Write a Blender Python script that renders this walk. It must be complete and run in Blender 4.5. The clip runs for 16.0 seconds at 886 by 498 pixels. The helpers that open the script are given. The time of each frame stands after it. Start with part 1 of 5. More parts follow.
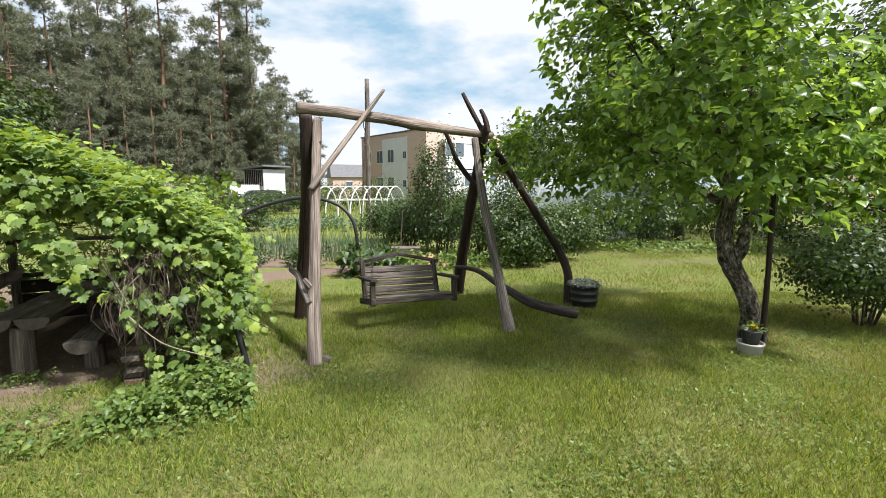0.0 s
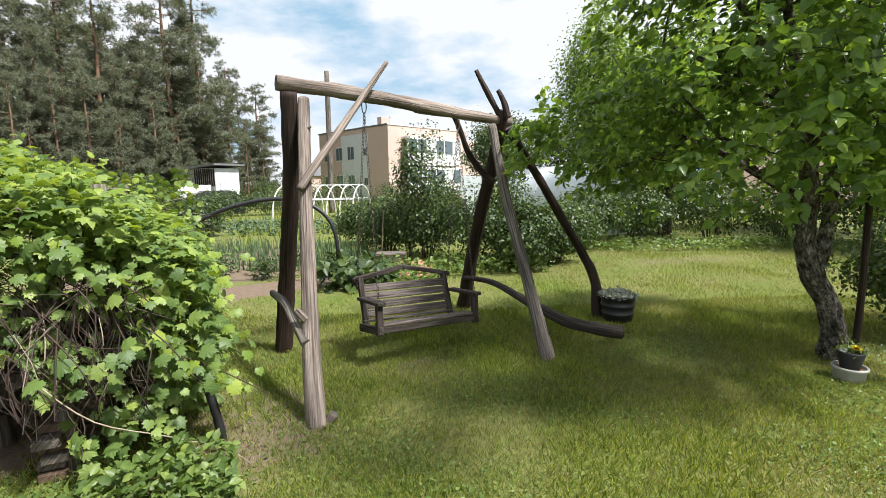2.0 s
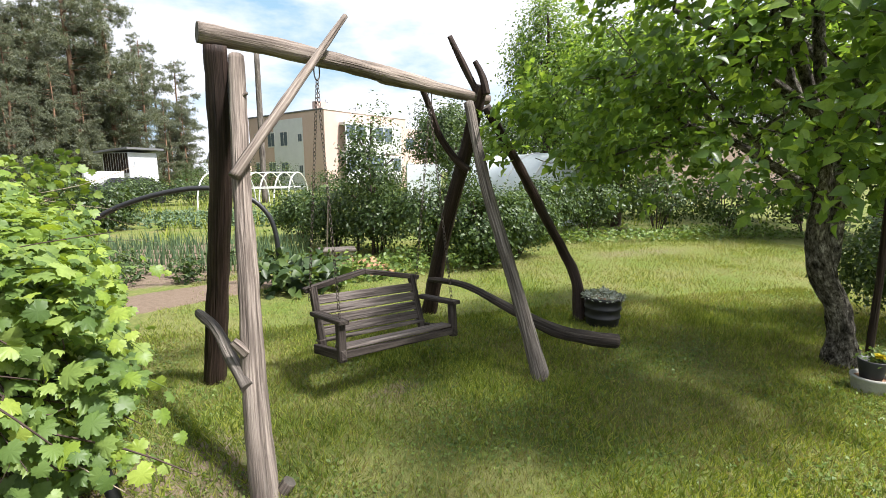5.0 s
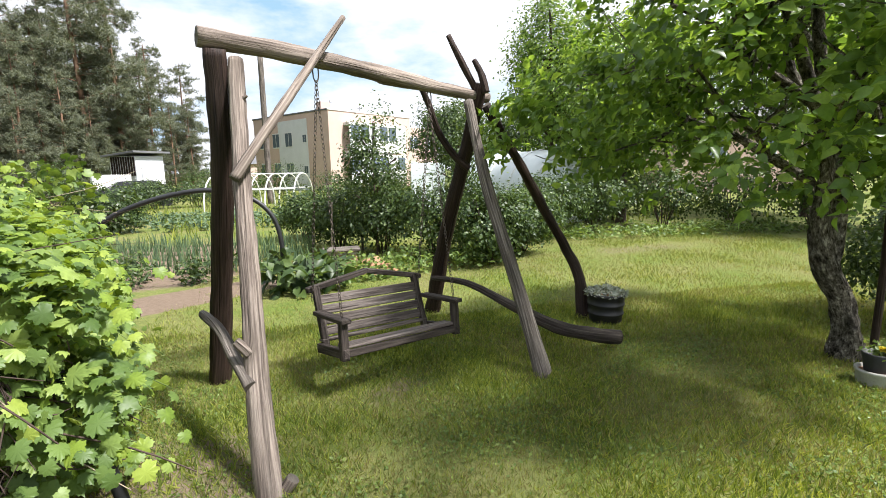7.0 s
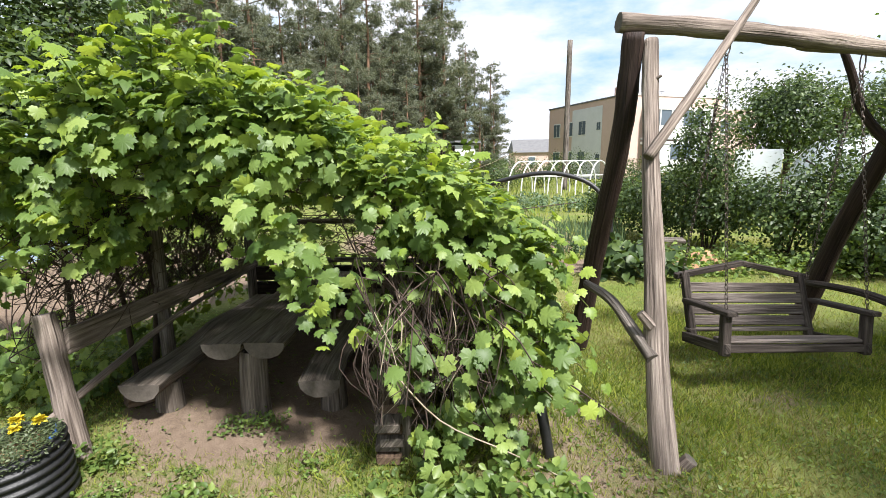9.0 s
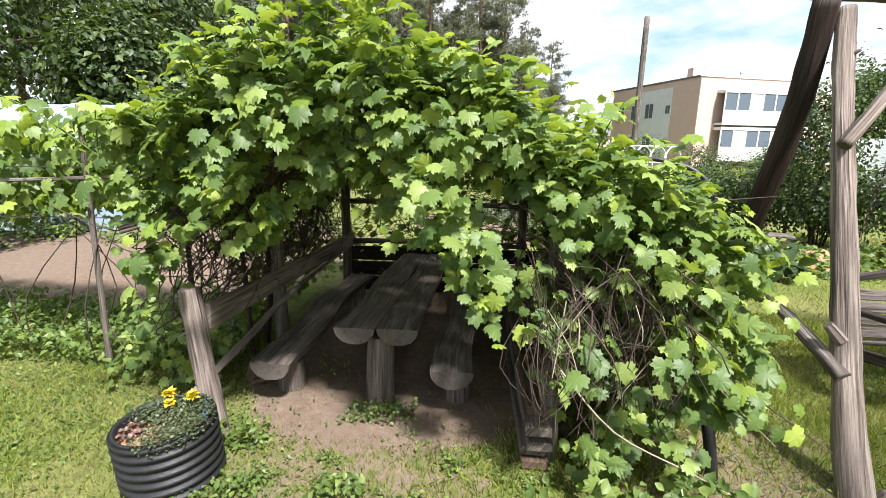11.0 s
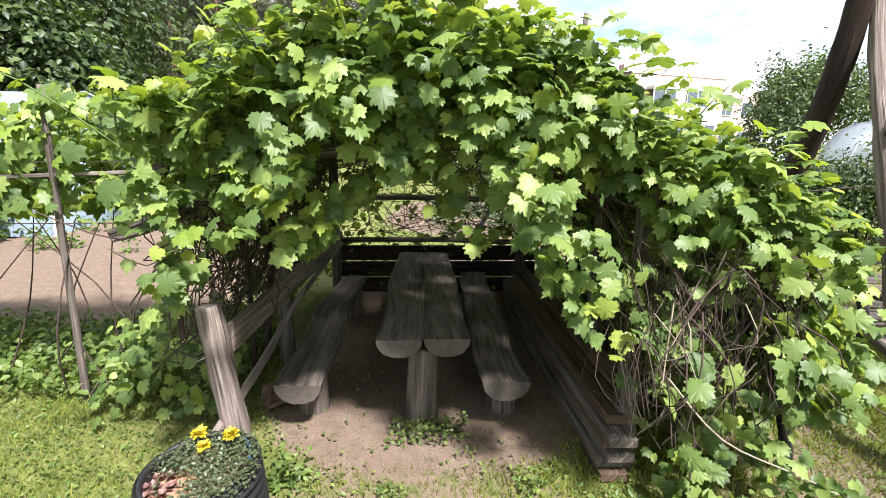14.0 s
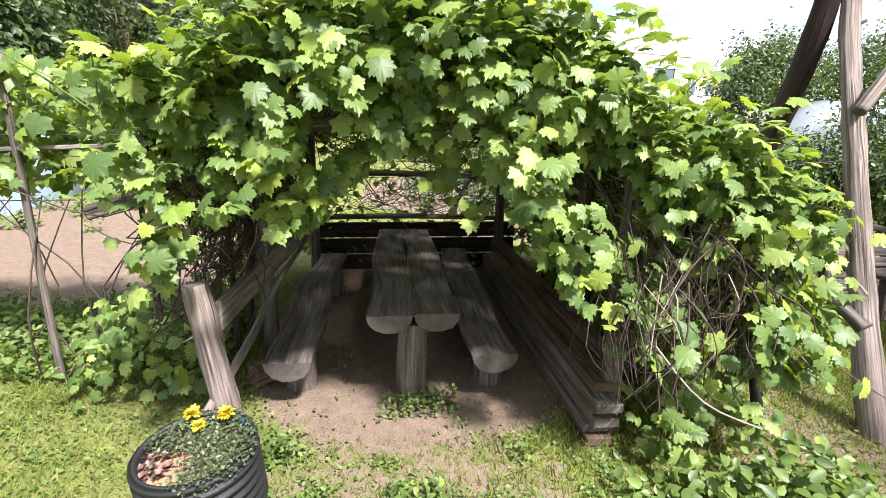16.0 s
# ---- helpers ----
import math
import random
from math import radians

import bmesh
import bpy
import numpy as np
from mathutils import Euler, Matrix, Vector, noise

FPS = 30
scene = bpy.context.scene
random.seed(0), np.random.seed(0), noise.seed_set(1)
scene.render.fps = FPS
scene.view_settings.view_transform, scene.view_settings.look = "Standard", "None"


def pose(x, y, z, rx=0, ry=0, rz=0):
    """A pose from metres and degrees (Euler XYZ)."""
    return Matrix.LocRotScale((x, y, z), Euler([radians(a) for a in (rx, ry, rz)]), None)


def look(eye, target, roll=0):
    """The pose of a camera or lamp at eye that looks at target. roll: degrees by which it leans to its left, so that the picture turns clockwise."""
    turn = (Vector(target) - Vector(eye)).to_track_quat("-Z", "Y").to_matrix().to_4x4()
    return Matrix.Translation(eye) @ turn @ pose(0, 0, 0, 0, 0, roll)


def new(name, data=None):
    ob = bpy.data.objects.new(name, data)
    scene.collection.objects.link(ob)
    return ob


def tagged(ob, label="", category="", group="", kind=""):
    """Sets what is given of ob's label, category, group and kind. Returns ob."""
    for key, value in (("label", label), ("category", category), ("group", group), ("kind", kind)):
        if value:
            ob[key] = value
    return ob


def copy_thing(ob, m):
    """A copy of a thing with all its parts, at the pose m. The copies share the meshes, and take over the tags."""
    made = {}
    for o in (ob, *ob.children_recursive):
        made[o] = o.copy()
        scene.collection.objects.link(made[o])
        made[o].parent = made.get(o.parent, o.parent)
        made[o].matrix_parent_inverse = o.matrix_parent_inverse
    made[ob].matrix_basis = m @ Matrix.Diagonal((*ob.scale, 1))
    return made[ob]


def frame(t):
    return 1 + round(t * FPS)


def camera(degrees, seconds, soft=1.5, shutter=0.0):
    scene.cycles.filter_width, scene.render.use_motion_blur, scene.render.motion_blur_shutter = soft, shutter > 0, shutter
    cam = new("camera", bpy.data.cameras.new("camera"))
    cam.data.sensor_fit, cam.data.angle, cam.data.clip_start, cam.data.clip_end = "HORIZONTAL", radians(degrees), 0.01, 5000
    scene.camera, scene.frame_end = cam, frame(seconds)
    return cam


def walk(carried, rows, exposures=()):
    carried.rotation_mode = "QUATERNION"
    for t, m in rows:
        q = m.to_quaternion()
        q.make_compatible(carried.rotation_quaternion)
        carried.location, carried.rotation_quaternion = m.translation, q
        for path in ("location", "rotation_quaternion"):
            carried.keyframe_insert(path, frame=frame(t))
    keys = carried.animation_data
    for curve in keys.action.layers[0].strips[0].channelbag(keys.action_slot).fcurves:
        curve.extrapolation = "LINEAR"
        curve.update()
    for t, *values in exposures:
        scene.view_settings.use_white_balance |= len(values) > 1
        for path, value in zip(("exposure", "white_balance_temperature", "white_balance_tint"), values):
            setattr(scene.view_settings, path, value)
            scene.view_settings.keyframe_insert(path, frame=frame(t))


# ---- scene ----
cam = camera(86.9, 16.0, soft=0.6)
METRES, EYE, TILT, LEAN, TURN = 4.6, 1.67, -7.6, 0.0, 0.0
ROWS = [
    (0.0, 0.0, 0.0, 0.0, 0.0, 0.0, -0.0),
    (0.5, -0.0176, 0.0288, -0.0009, -0.58, 0.05, -0.09),
    (1.0, -0.0469, 0.1017, 0.0133, -1.59, -0.3, 0.37),
    (1.5, -0.0999, 0.1711, 0.0238, -2.47, -0.15, 0.82),
    (2.0, -0.1307, 0.2426, 0.0326, -5.04, -0.37, 1.43),
    (2.5, -0.1507, 0.323, 0.044, -6.88, 0.44, 1.99),
    (3.0, -0.1793, 0.3852, 0.0495, -9.36, 0.55, 1.99),
    (3.5, -0.1857, 0.4162, 0.0533, -11.32, -0.57, 1.89),
    (4.0, -0.1834, 0.4285, 0.054, -12.13, -1.4, 1.64),
    (4.5, -0.1802, 0.4276, 0.0551, -12.56, -1.85, 1.84),
    (7.0, -0.1689, 0.42, 0.0554, -11.91, -2.1, 2.73),
    (7.5, -0.1786, 0.4149, 0.0545, -10.11, -2.05, 2.43),
    (8.0, -0.2222, 0.3938, 0.05, -3.77, -1.84, 1.29),
    (8.5, -0.2799, 0.3753, 0.0456, 8.84, -2.68, -0.3),
    (9.0, -0.3353, 0.3847, 0.0398, 20.8, -3.23, -2.02),
    (9.5, -0.3904, 0.3922, 0.0414, 26.92, -3.35, -3.16),
    (12.0, -0.4865, 0.3654, 0.0367, 25.61, -6.84, -5.07),
    (12.5, -0.5003, 0.3733, 0.0375, 25.03, -6.39, -5.23),
    (13.0, -0.5338, 0.3948, 0.033, 24.29, -4.77, -4.81),
    (13.5, -0.582, 0.3919, 0.0288, 22.75, -5.14, -4.24),
    (14.0, -0.618, 0.3741, 0.0318, 19.09, -6.05, -3.2),
    (14.5, -0.6312, 0.3662, 0.0288, 16.66, -7.18, -2.93),
    (15.0, -0.6371, 0.367, 0.0257, 14.82, -8.38, -3.15),
    (15.5, -0.64, 0.3677, 0.027, 14.44, -8.78, -3.23),
    (16.0, -0.6396, 0.3663, 0.0284, 15.38, -8.62, -3.14),
]
walk(cam, [(t, pose(0, 0, EYE, TILT, LEAN, TURN) @ pose(METRES * x, METRES * y, METRES * z, 90 + pitch, roll, yaw)) for t, x, y, z, yaw, pitch, roll in ROWS], [(0.0, 1.02, 6150, 11), (2.5, 1.04, 6150, 11.5), (4.0, 1.24, 6150, 12), (9.5, 1.27, 6150, 12), (12.0, 1.45, 6050, 16), (13.3, 1.28, 6050, 16.5), (14.0, 1.56, 6050, 17), (16.0, 1.75, 6050, 17)])

# ---- sun, sky ----
SUN_AZ, SUN_EL = radians(-36), radians(57)
sun_dir = Vector((math.cos(SUN_EL) * math.cos(SUN_AZ), math.cos(SUN_EL) * math.sin(SUN_AZ), math.sin(SUN_EL)))
sun = new("sun", bpy.data.lights.new("sun", "SUN"))
sun.data.energy, sun.data.angle, sun.data.color = 5.0, radians(6.0), (1.0, 0.95, 0.87)
sun.matrix_world = look(sun_dir * 60, (0, 0, 0))

world = bpy.data.worlds.new("world")
scene.world = world
world.use_nodes = True
wn, wl = world.node_tree.nodes, world.node_tree.links
wn.clear()
sky = wn.new("ShaderNodeTexSky")
sky.sky_type, sky.sun_disc = "NISHITA", False
sky.sun_elevation, sky.sun_rotation = SUN_EL, math.pi / 2 - SUN_AZ
coord = wn.new("ShaderNodeTexCoord")
stretch = wn.new("ShaderNodeMapping")
stretch.inputs["Scale"].default_value = (1.0, 1.0, 2.6)
stretch.inputs["Location"].default_value = (0.35, 0.1, 0.0)
cloud = wn.new("ShaderNodeTexNoise")
cloud.inputs["Scale"].default_value, cloud.inputs["Detail"].default_value, cloud.inputs["Roughness"].default_value = 2.6, 7.0, 0.55
ramp = wn.new("ShaderNodeValToRGB")
ramp.color_ramp.elements[0].position, ramp.color_ramp.elements[1].position = 0.36, 0.50
ramp.color_ramp.elements[0].color = (0.1, 0.1, 0.1, 1)
mixc = wn.new("ShaderNodeMix")
mixc.data_type = "RGBA"
mixc.inputs[7].default_value = (12.6, 12.7, 12.9, 1)
back = wn.new("ShaderNodeBackground")
back.inputs["Strength"].default_value = 0.039
wout = wn.new("ShaderNodeOutputWorld")
wl.new(coord.outputs["Generated"], stretch.inputs["Vector"])
wl.new(stretch.outputs["Vector"], cloud.inputs["Vector"])
wl.new(cloud.outputs["Fac"], ramp.inputs["Fac"])
wl.new(ramp.outputs["Color"], mixc.inputs[0])
haze = wn.new("ShaderNodeMix")
haze.data_type = "RGBA"
haze.inputs[0].default_value = 0.8
haze.inputs[7].default_value = (4.9, 8.6, 11.0, 1)
wl.new(sky.outputs["Color"], haze.inputs[6])
wl.new(haze.outputs[2], mixc.inputs[6])
wl.new(mixc.outputs[2], back.inputs["Color"])
wl.new(back.outputs["Background"], wout.inputs["Surface"])


# ---- materials ----
def material(name):
    m = bpy.data.materials.new(name)
    m.use_nodes = True
    nt = m.node_tree
    return m, nt, nt.nodes["Principled BSDF"]


def node(nt, kind, **values):
    n = nt.nodes.new(kind)
    for key, value in values.items():
        n.inputs[key.replace("_", " ")].default_value = value
    return n


def ramped(nt, fac, stops):
    r = nt.nodes.new("ShaderNodeValToRGB")
    while len(r.color_ramp.elements) < len(stops):
        r.color_ramp.elements.new(0.5)
    for e, (p, c) in zip(r.color_ramp.elements, stops):
        e.position, e.color = p, (*c, 1)
    nt.links.new(fac, r.inputs["Fac"])
    return r.outputs["Color"]


def blended(nt, fac, a, b, how="MIX"):
    m = nt.nodes.new("ShaderNodeMix")
    m.data_type, m.blend_type = "RGBA", how
    for slot, value in ((0, fac), (6, a), (7, b)):
        if hasattr(value, "links"):
            nt.links.new(value, m.inputs[slot])
        elif slot:
            m.inputs[slot].default_value = (*value, 1)
        else:
            m.inputs[slot].default_value = value
    return m.outputs[2]


def bumped(nt, bsdf, height, strength, distance):
    b = node(nt, "ShaderNodeBump", Strength=strength, Distance=distance)
    nt.links.new(height, b.inputs["Height"])
    nt.links.new(b.outputs["Normal"], bsdf.inputs["Normal"])


def noised(nt, vector, scale, detail=4.0, rough=0.6):
    n = node(nt, "ShaderNodeTexNoise", Scale=scale, Detail=detail, Roughness=rough)
    nt.links.new(vector, n.inputs["Vector"])
    return n.outputs["Fac"]


def mapped(nt, source, scale):
    m = nt.nodes.new("ShaderNodeMapping")
    m.inputs["Scale"].default_value = scale
    nt.links.new(source, m.inputs["Vector"])
    return m.outputs["Vector"]


def wood_material(name, dark, mid, light, rough=0.85, crack=0.28):
    """Weathered wood: grain runs along the second UV axis, which is in metres."""
    m, nt, bsdf = material(name)
    uv = nt.nodes.new("ShaderNodeTexCoord").outputs["UV"]
    fine = noised(nt, mapped(nt, uv, (60, 2.2, 1)), 1.0, 6, 0.65)
    broad = noised(nt, mapped(nt, uv, (9, 1.1, 1)), 1.0, 4, 0.6)
    col = ramped(nt, fine, [(0.32, dark), (0.5, mid), (0.68, light)])
    tone = ramped(nt, broad, [(0.36, (0.45, 0.42, 0.40)), (0.62, (1.15, 1.12, 1.08))])
    col = blended(nt, 0.85, col, tone, "MULTIPLY")
    slit = noised(nt, mapped(nt, uv, (24, 0.9, 1)), 1.0, 3, 0.5)
    slit_c = ramped(nt, slit, [(0.36, (0.22, 0.20, 0.19)), (0.43, (1, 1, 1))])
    col = blended(nt, crack * 1.5, col, slit_c, "MULTIPLY")
    nt.links.new(col, bsdf.inputs["Base Color"])
    bsdf.inputs["Roughness"].default_value = rough
    h = blended(nt, 0.5, fine, slit_c)
    bsdf.inputs["Specular IOR Level"].default_value = 0.2
    bumped(nt, bsdf, h, 0.9, 0.02)
    return m


def bark_material(name, dark, mid, light):
    """Fissured bark: plates run along the second UV axis, which is in metres."""
    m, nt, bsdf = material(name)
    uv = nt.nodes.new("ShaderNodeTexCoord").outputs["UV"]
    plates = noised(nt, mapped(nt, uv, (24, 15, 1)), 1.0, 8, 0.75)
    lichen = noised(nt, mapped(nt, uv, (6, 3, 1)), 1.0, 5, 0.65)
    col = ramped(nt, plates, [(0.40, dark), (0.52, mid), (0.64, light)])
    tone = ramped(nt, lichen, [(0.40, (0.42, 0.40, 0.38)), (0.58, (1.45, 1.42, 1.36))])
    nt.links.new(blended(nt, 0.9, col, tone, "MULTIPLY"), bsdf.inputs["Base Color"])
    bsdf.inputs["Roughness"].default_value = 0.95
    bsdf.inputs["Specular IOR Level"].default_value = 0.15
    bumped(nt, bsdf, plates, 1.0, 0.05)
    return m


def end_grain_material(name, dark, light):
    m, nt, bsdf = material(name)
    co = nt.nodes.new("ShaderNodeTexCoord").outputs["Object"]
    n = noised(nt, co, 22, 8, 0.75)
    nt.links.new(ramped(nt, n, [(0.3, dark), (0.7, light)]), bsdf.inputs["Base Color"])
    bsdf.inputs["Roughness"].default_value = 0.9
    bumped(nt, bsdf, n, 0.5, 0.01)
    return m


def rough_material(name, a, b, scale=8.0, rough=0.85, bump=0.3, metal=0.0, fine=80.0):
    m, nt, bsdf = material(name)
    co = nt.nodes.new("ShaderNodeTexCoord").outputs["Object"]
    n1 = noised(nt, co, scale, 5)
    n2 = noised(nt, co, fine, 4)
    mixn = blended(nt, 0.45, n1, n2)
    nt.links.new(ramped(nt, mixn, [(0.3, a), (0.7, b)]), bsdf.inputs["Base Color"])
    bsdf.inputs["Roughness"].default_value, bsdf.inputs["Metallic"].default_value = rough, metal
    bumped(nt, bsdf, mixn, bump, 0.01)
    return m


def leaf_material(name, deep, mid, young, through_amount=0.45, rough=0.45):
    """Leaves: each one has its own green; light shines through them."""
    m, nt, bsdf = material(name)
    isl = nt.nodes.new("ShaderNodeNewGeometry").outputs["Random Per Island"]
    info = nt.nodes.new("ShaderNodeObjectInfo").outputs["Random"]
    add = nt.nodes.new("ShaderNodeMath")
    add.operation = "ADD"
    fract = nt.nodes.new("ShaderNodeMath")
    fract.operation = "FRACT"
    nt.links.new(isl, add.inputs[0])
    nt.links.new(info, add.inputs[1])
    nt.links.new(add.outputs[0], fract.inputs[0])
    co = nt.nodes.new("ShaderNodeTexCoord").outputs["Object"]
    deep, mid, young = (tuple(c * 0.6 for c in tone) for tone in (deep, mid, young))
    col = ramped(nt, fract.outputs[0], [(0.0, deep), (0.55, mid), (0.93, young), (1.0, tuple(c * 1.15 for c in young))])
    spots = ramped(nt, noised(nt, co, 45, 3), [(0.3, (0.72, 0.75, 0.7)), (0.7, (1.12, 1.1, 1.05))])
    col = blended(nt, 0.8, col, spots, "MULTIPLY")
    nt.links.new(col, bsdf.inputs["Base Color"])
    bsdf.inputs["Roughness"].default_value = rough
    bsdf.inputs["Specular IOR Level"].default_value = 0.4
    trans = nt.nodes.new("ShaderNodeBsdfTranslucent")
    warm = blended(nt, 1.0, col, (1.45, 1.35, 0.55), "MULTIPLY")
    nt.links.new(warm, trans.inputs["Color"])
    mixs = nt.nodes.new("ShaderNodeMixShader")
    mixs.inputs[0].default_value = through_amount
    out = nt.nodes["Material Output"]
    nt.links.new(bsdf.outputs[0], mixs.inputs[1])
    nt.links.new(trans.outputs[0], mixs.inputs[2])
    nt.links.new(mixs.outputs[0], out.inputs["Surface"])
    return m


GREY_WOOD = wood_material("weathered_grey_wood", (0.105, 0.085, 0.074), (0.225, 0.188, 0.165), (0.37, 0.322, 0.285))
DARK_WOOD = wood_material("dark_stained_wood", (0.0122, 0.00783, 0.00696), (0.0331, 0.0209, 0.0174), (0.0653, 0.0452, 0.0365), 0.6, 0.3)
MID_WOOD = wood_material("half_weathered_wood", (0.0522, 0.0452, 0.0409), (0.139, 0.122, 0.109), (0.313, 0.283, 0.257))
BENCH_WOOD = wood_material("swing_wood", (0.0609, 0.0505, 0.0452), (0.131, 0.111, 0.103), (0.235, 0.209, 0.196), 0.8)
BENCH_DARK = wood_material("dark_swing_wood", (0.0261, 0.0209, 0.0183), (0.0574, 0.047, 0.0418), (0.113, 0.0974, 0.087), 0.8)
PLANK_WOOD = wood_material("gazebo_plank_wood", (0.0653, 0.0566, 0.0478), (0.144, 0.124, 0.106), (0.235, 0.209, 0.183), 0.85, 0.16)
LUMBER = wood_material("stacked_board_wood", (0.0653, 0.0435, 0.0305), (0.144, 0.1, 0.0696), (0.235, 0.174, 0.126), 0.85)
END_GRAIN = end_grain_material("end_grain", (0.0478, 0.0391, 0.0322), (0.117, 0.1, 0.0827))
APPLE_BARK = bark_material("apple_bark", (0.016, 0.013, 0.011), (0.15, 0.135, 0.118), (0.44, 0.41, 0.37))
TWIG = rough_material("vine_twig", (0.022, 0.014, 0.011), (0.085, 0.055, 0.042), 10, 0.9, 0.4)
TWIG_PALE = rough_material("pale_dry_twig", (0.16, 0.13, 0.09), (0.36, 0.30, 0.22), 10, 0.9, 0.4)
PINE_BARK = rough_material("pine_bark", (0.07, 0.045, 0.03), (0.26, 0.15, 0.09), 2, 0.95, 0.8, 0, 9)
CHAIN_METAL = rough_material("rusty_chain_metal", (0.05, 0.04, 0.035), (0.16, 0.13, 0.11), 50, 0.5, 0.3, 0.8)
BLACK_PLASTIC = rough_material("black_plastic", (0.008, 0.008, 0.009), (0.018, 0.018, 0.020), 18, 0.5, 0.3)
WHITE_PAINT = rough_material("white_paint", (0.505, 0.505, 0.496), (0.696, 0.696, 0.687), 3, 0.6, 0.1)
CONCRETE = rough_material("pale_concrete", (0.296, 0.287, 0.261), (0.479, 0.47, 0.435), 12, 0.9, 0.4)
BRICK = rough_material("old_brick", (0.20, 0.12, 0.08), (0.40, 0.27, 0.20), 14, 0.9, 0.5)
CLAY = rough_material("clay_heap", (0.22, 0.11, 0.06), (0.42, 0.24, 0.14), 10, 0.95, 0.7)
PLASTER_PINK = rough_material("pink_brick_plaster", (0.479, 0.348, 0.296), (0.557, 0.418, 0.365), 1.2, 0.9, 0.1, 0, 12)
PLASTER_WHITE = rough_material("white_plaster", (0.539, 0.548, 0.574), (0.644, 0.652, 0.679), 1.2, 0.9, 0.1, 0, 12)
ROOF_FELT = rough_material("dark_roof_felt", (0.08, 0.08, 0.085), (0.16, 0.16, 0.165), 2, 0.8, 0.2)
CAR_PAINT = rough_material("dark_car_paint", (0.010, 0.010, 0.012), (0.02, 0.02, 0.024), 2, 0.25, 0.0)
HOUSELEEK = leaf_material("reddish_houseleek", (0.20, 0.09, 0.08), (0.36, 0.19, 0.17), (0.52, 0.36, 0.32), 0.2, 0.5)
YELLOW_PETAL = leaf_material("yellow_petal", (0.82, 0.62, 0.02), (0.88, 0.72, 0.03), (0.92, 0.80, 0.08), 0.3, 0.6)
BLUE_FILM = rough_material("blue_plastic_film", (0.02, 0.06, 0.22), (0.05, 0.12, 0.35), 20, 0.3, 0.1)

VINE_LEAF = leaf_material("grape_leaf", (0.13, 0.225, 0.06), (0.255, 0.385, 0.10), (0.43, 0.56, 0.15), 0.42, 0.48)
VINE_YOUNG = leaf_material("young_grape_leaf", (0.25, 0.385, 0.06), (0.39, 0.54, 0.085), (0.53, 0.66, 0.13), 0.45, 0.45)
APPLE_LEAF = leaf_material("apple_leaf", (0.12, 0.215, 0.052), (0.25, 0.42, 0.092), (0.47, 0.66, 0.16), 0.5, 0.34)
SHRUB_LEAF = leaf_material("currant_leaf", (0.045, 0.085, 0.028), (0.09, 0.15, 0.045), (0.17, 0.25, 0.075), 0.35)
TREE_LEAF = leaf_material("broad_leaf", (0.045, 0.08, 0.028), (0.085, 0.14, 0.045), (0.15, 0.22, 0.065), 0.35)
NEEDLES = leaf_material("pine_needles", (0.15, 0.18, 0.13), (0.25, 0.28, 0.20), (0.37, 0.40, 0.29), 0.25, 0.6)
ONION_LEAF = leaf_material("onion_leaf", (0.12, 0.20, 0.12), (0.19, 0.29, 0.17), (0.27, 0.37, 0.2), 0.35)
HERB_LEAF = leaf_material("herb_leaf", (0.12, 0.20, 0.05), (0.20, 0.31, 0.075), (0.32, 0.43, 0.11), 0.4)
FERN_LEAF = leaf_material("marigold_leaf", (0.07, 0.10, 0.045), (0.13, 0.175, 0.085), (0.22, 0.27, 0.14), 0.3)
SILVER_LEAF = leaf_material("silver_leaf", (0.30, 0.34, 0.30), (0.42, 0.46, 0.42), (0.55, 0.58, 0.53), 0.2)
GRASS = leaf_material("grass_blades", (0.14, 0.21, 0.038), (0.345, 0.445, 0.082), (0.62, 0.66, 0.17), 0.42, 0.45)
DRY_GRASS = leaf_material("dry_grass", (0.30, 0.26, 0.11), (0.42, 0.37, 0.17), (0.55, 0.49, 0.26), 0.35, 0.6)


def ground_material():
    m, nt, bsdf = material("lawn_and_soil")
    co = nt.nodes.new("ShaderNodeTexCoord").outputs["Object"]
    n1, n2, n3 = noised(nt, co, 0.9, 5), noised(nt, co, 14, 5), noised(nt, co, 110, 3)
    green = ramped(nt, blended(nt, 0.5, n2, n3), [(0.3, (0.042, 0.068, 0.014)), (0.5, (0.10, 0.138, 0.026)), (0.7, (0.19, 0.21, 0.054))])
    straw = ramped(nt, blended(nt, 0.5, n2, n3), [(0.3, (0.10, 0.094, 0.035)), (0.7, (0.25, 0.22, 0.098))])
    patch = ramped(nt, n1, [(0.36, (0, 0, 0)), (0.66, (0.75, 0.75, 0.75))])
    turf = blended(nt, patch, green, straw)
    earth = ramped(nt, blended(nt, 0.6, n2, n3), [(0.3, (0.0914, 0.0653, 0.047)), (0.5, (0.161, 0.119, 0.087)), (0.75, (0.248, 0.191, 0.146))])
    att = nt.nodes.new("ShaderNodeAttribute")
    att.attribute_name = "soil"
    addn = node(nt, "ShaderNodeMath")
    addn.operation = "MULTIPLY_ADD"
    nt.links.new(n2, addn.inputs[0])
    addn.inputs[1].default_value = 0.7
    nt.links.new(att.outputs["Fac"], addn.inputs[2])
    mask = ramped(nt, addn.outputs[0], [(0.72, (0, 0, 0)), (0.92, (1, 1, 1))])
    nt.links.new(blended(nt, mask, turf, earth), bsdf.inputs["Base Color"])
    bsdf.inputs["Roughness"].default_value = 0.95
    bsdf.inputs["Specular IOR Level"].default_value = 0.15
    bumped(nt, bsdf, blended(nt, 0.6, n2, n3), 0.7, 0.03)
    return m


GROUND = ground_material()


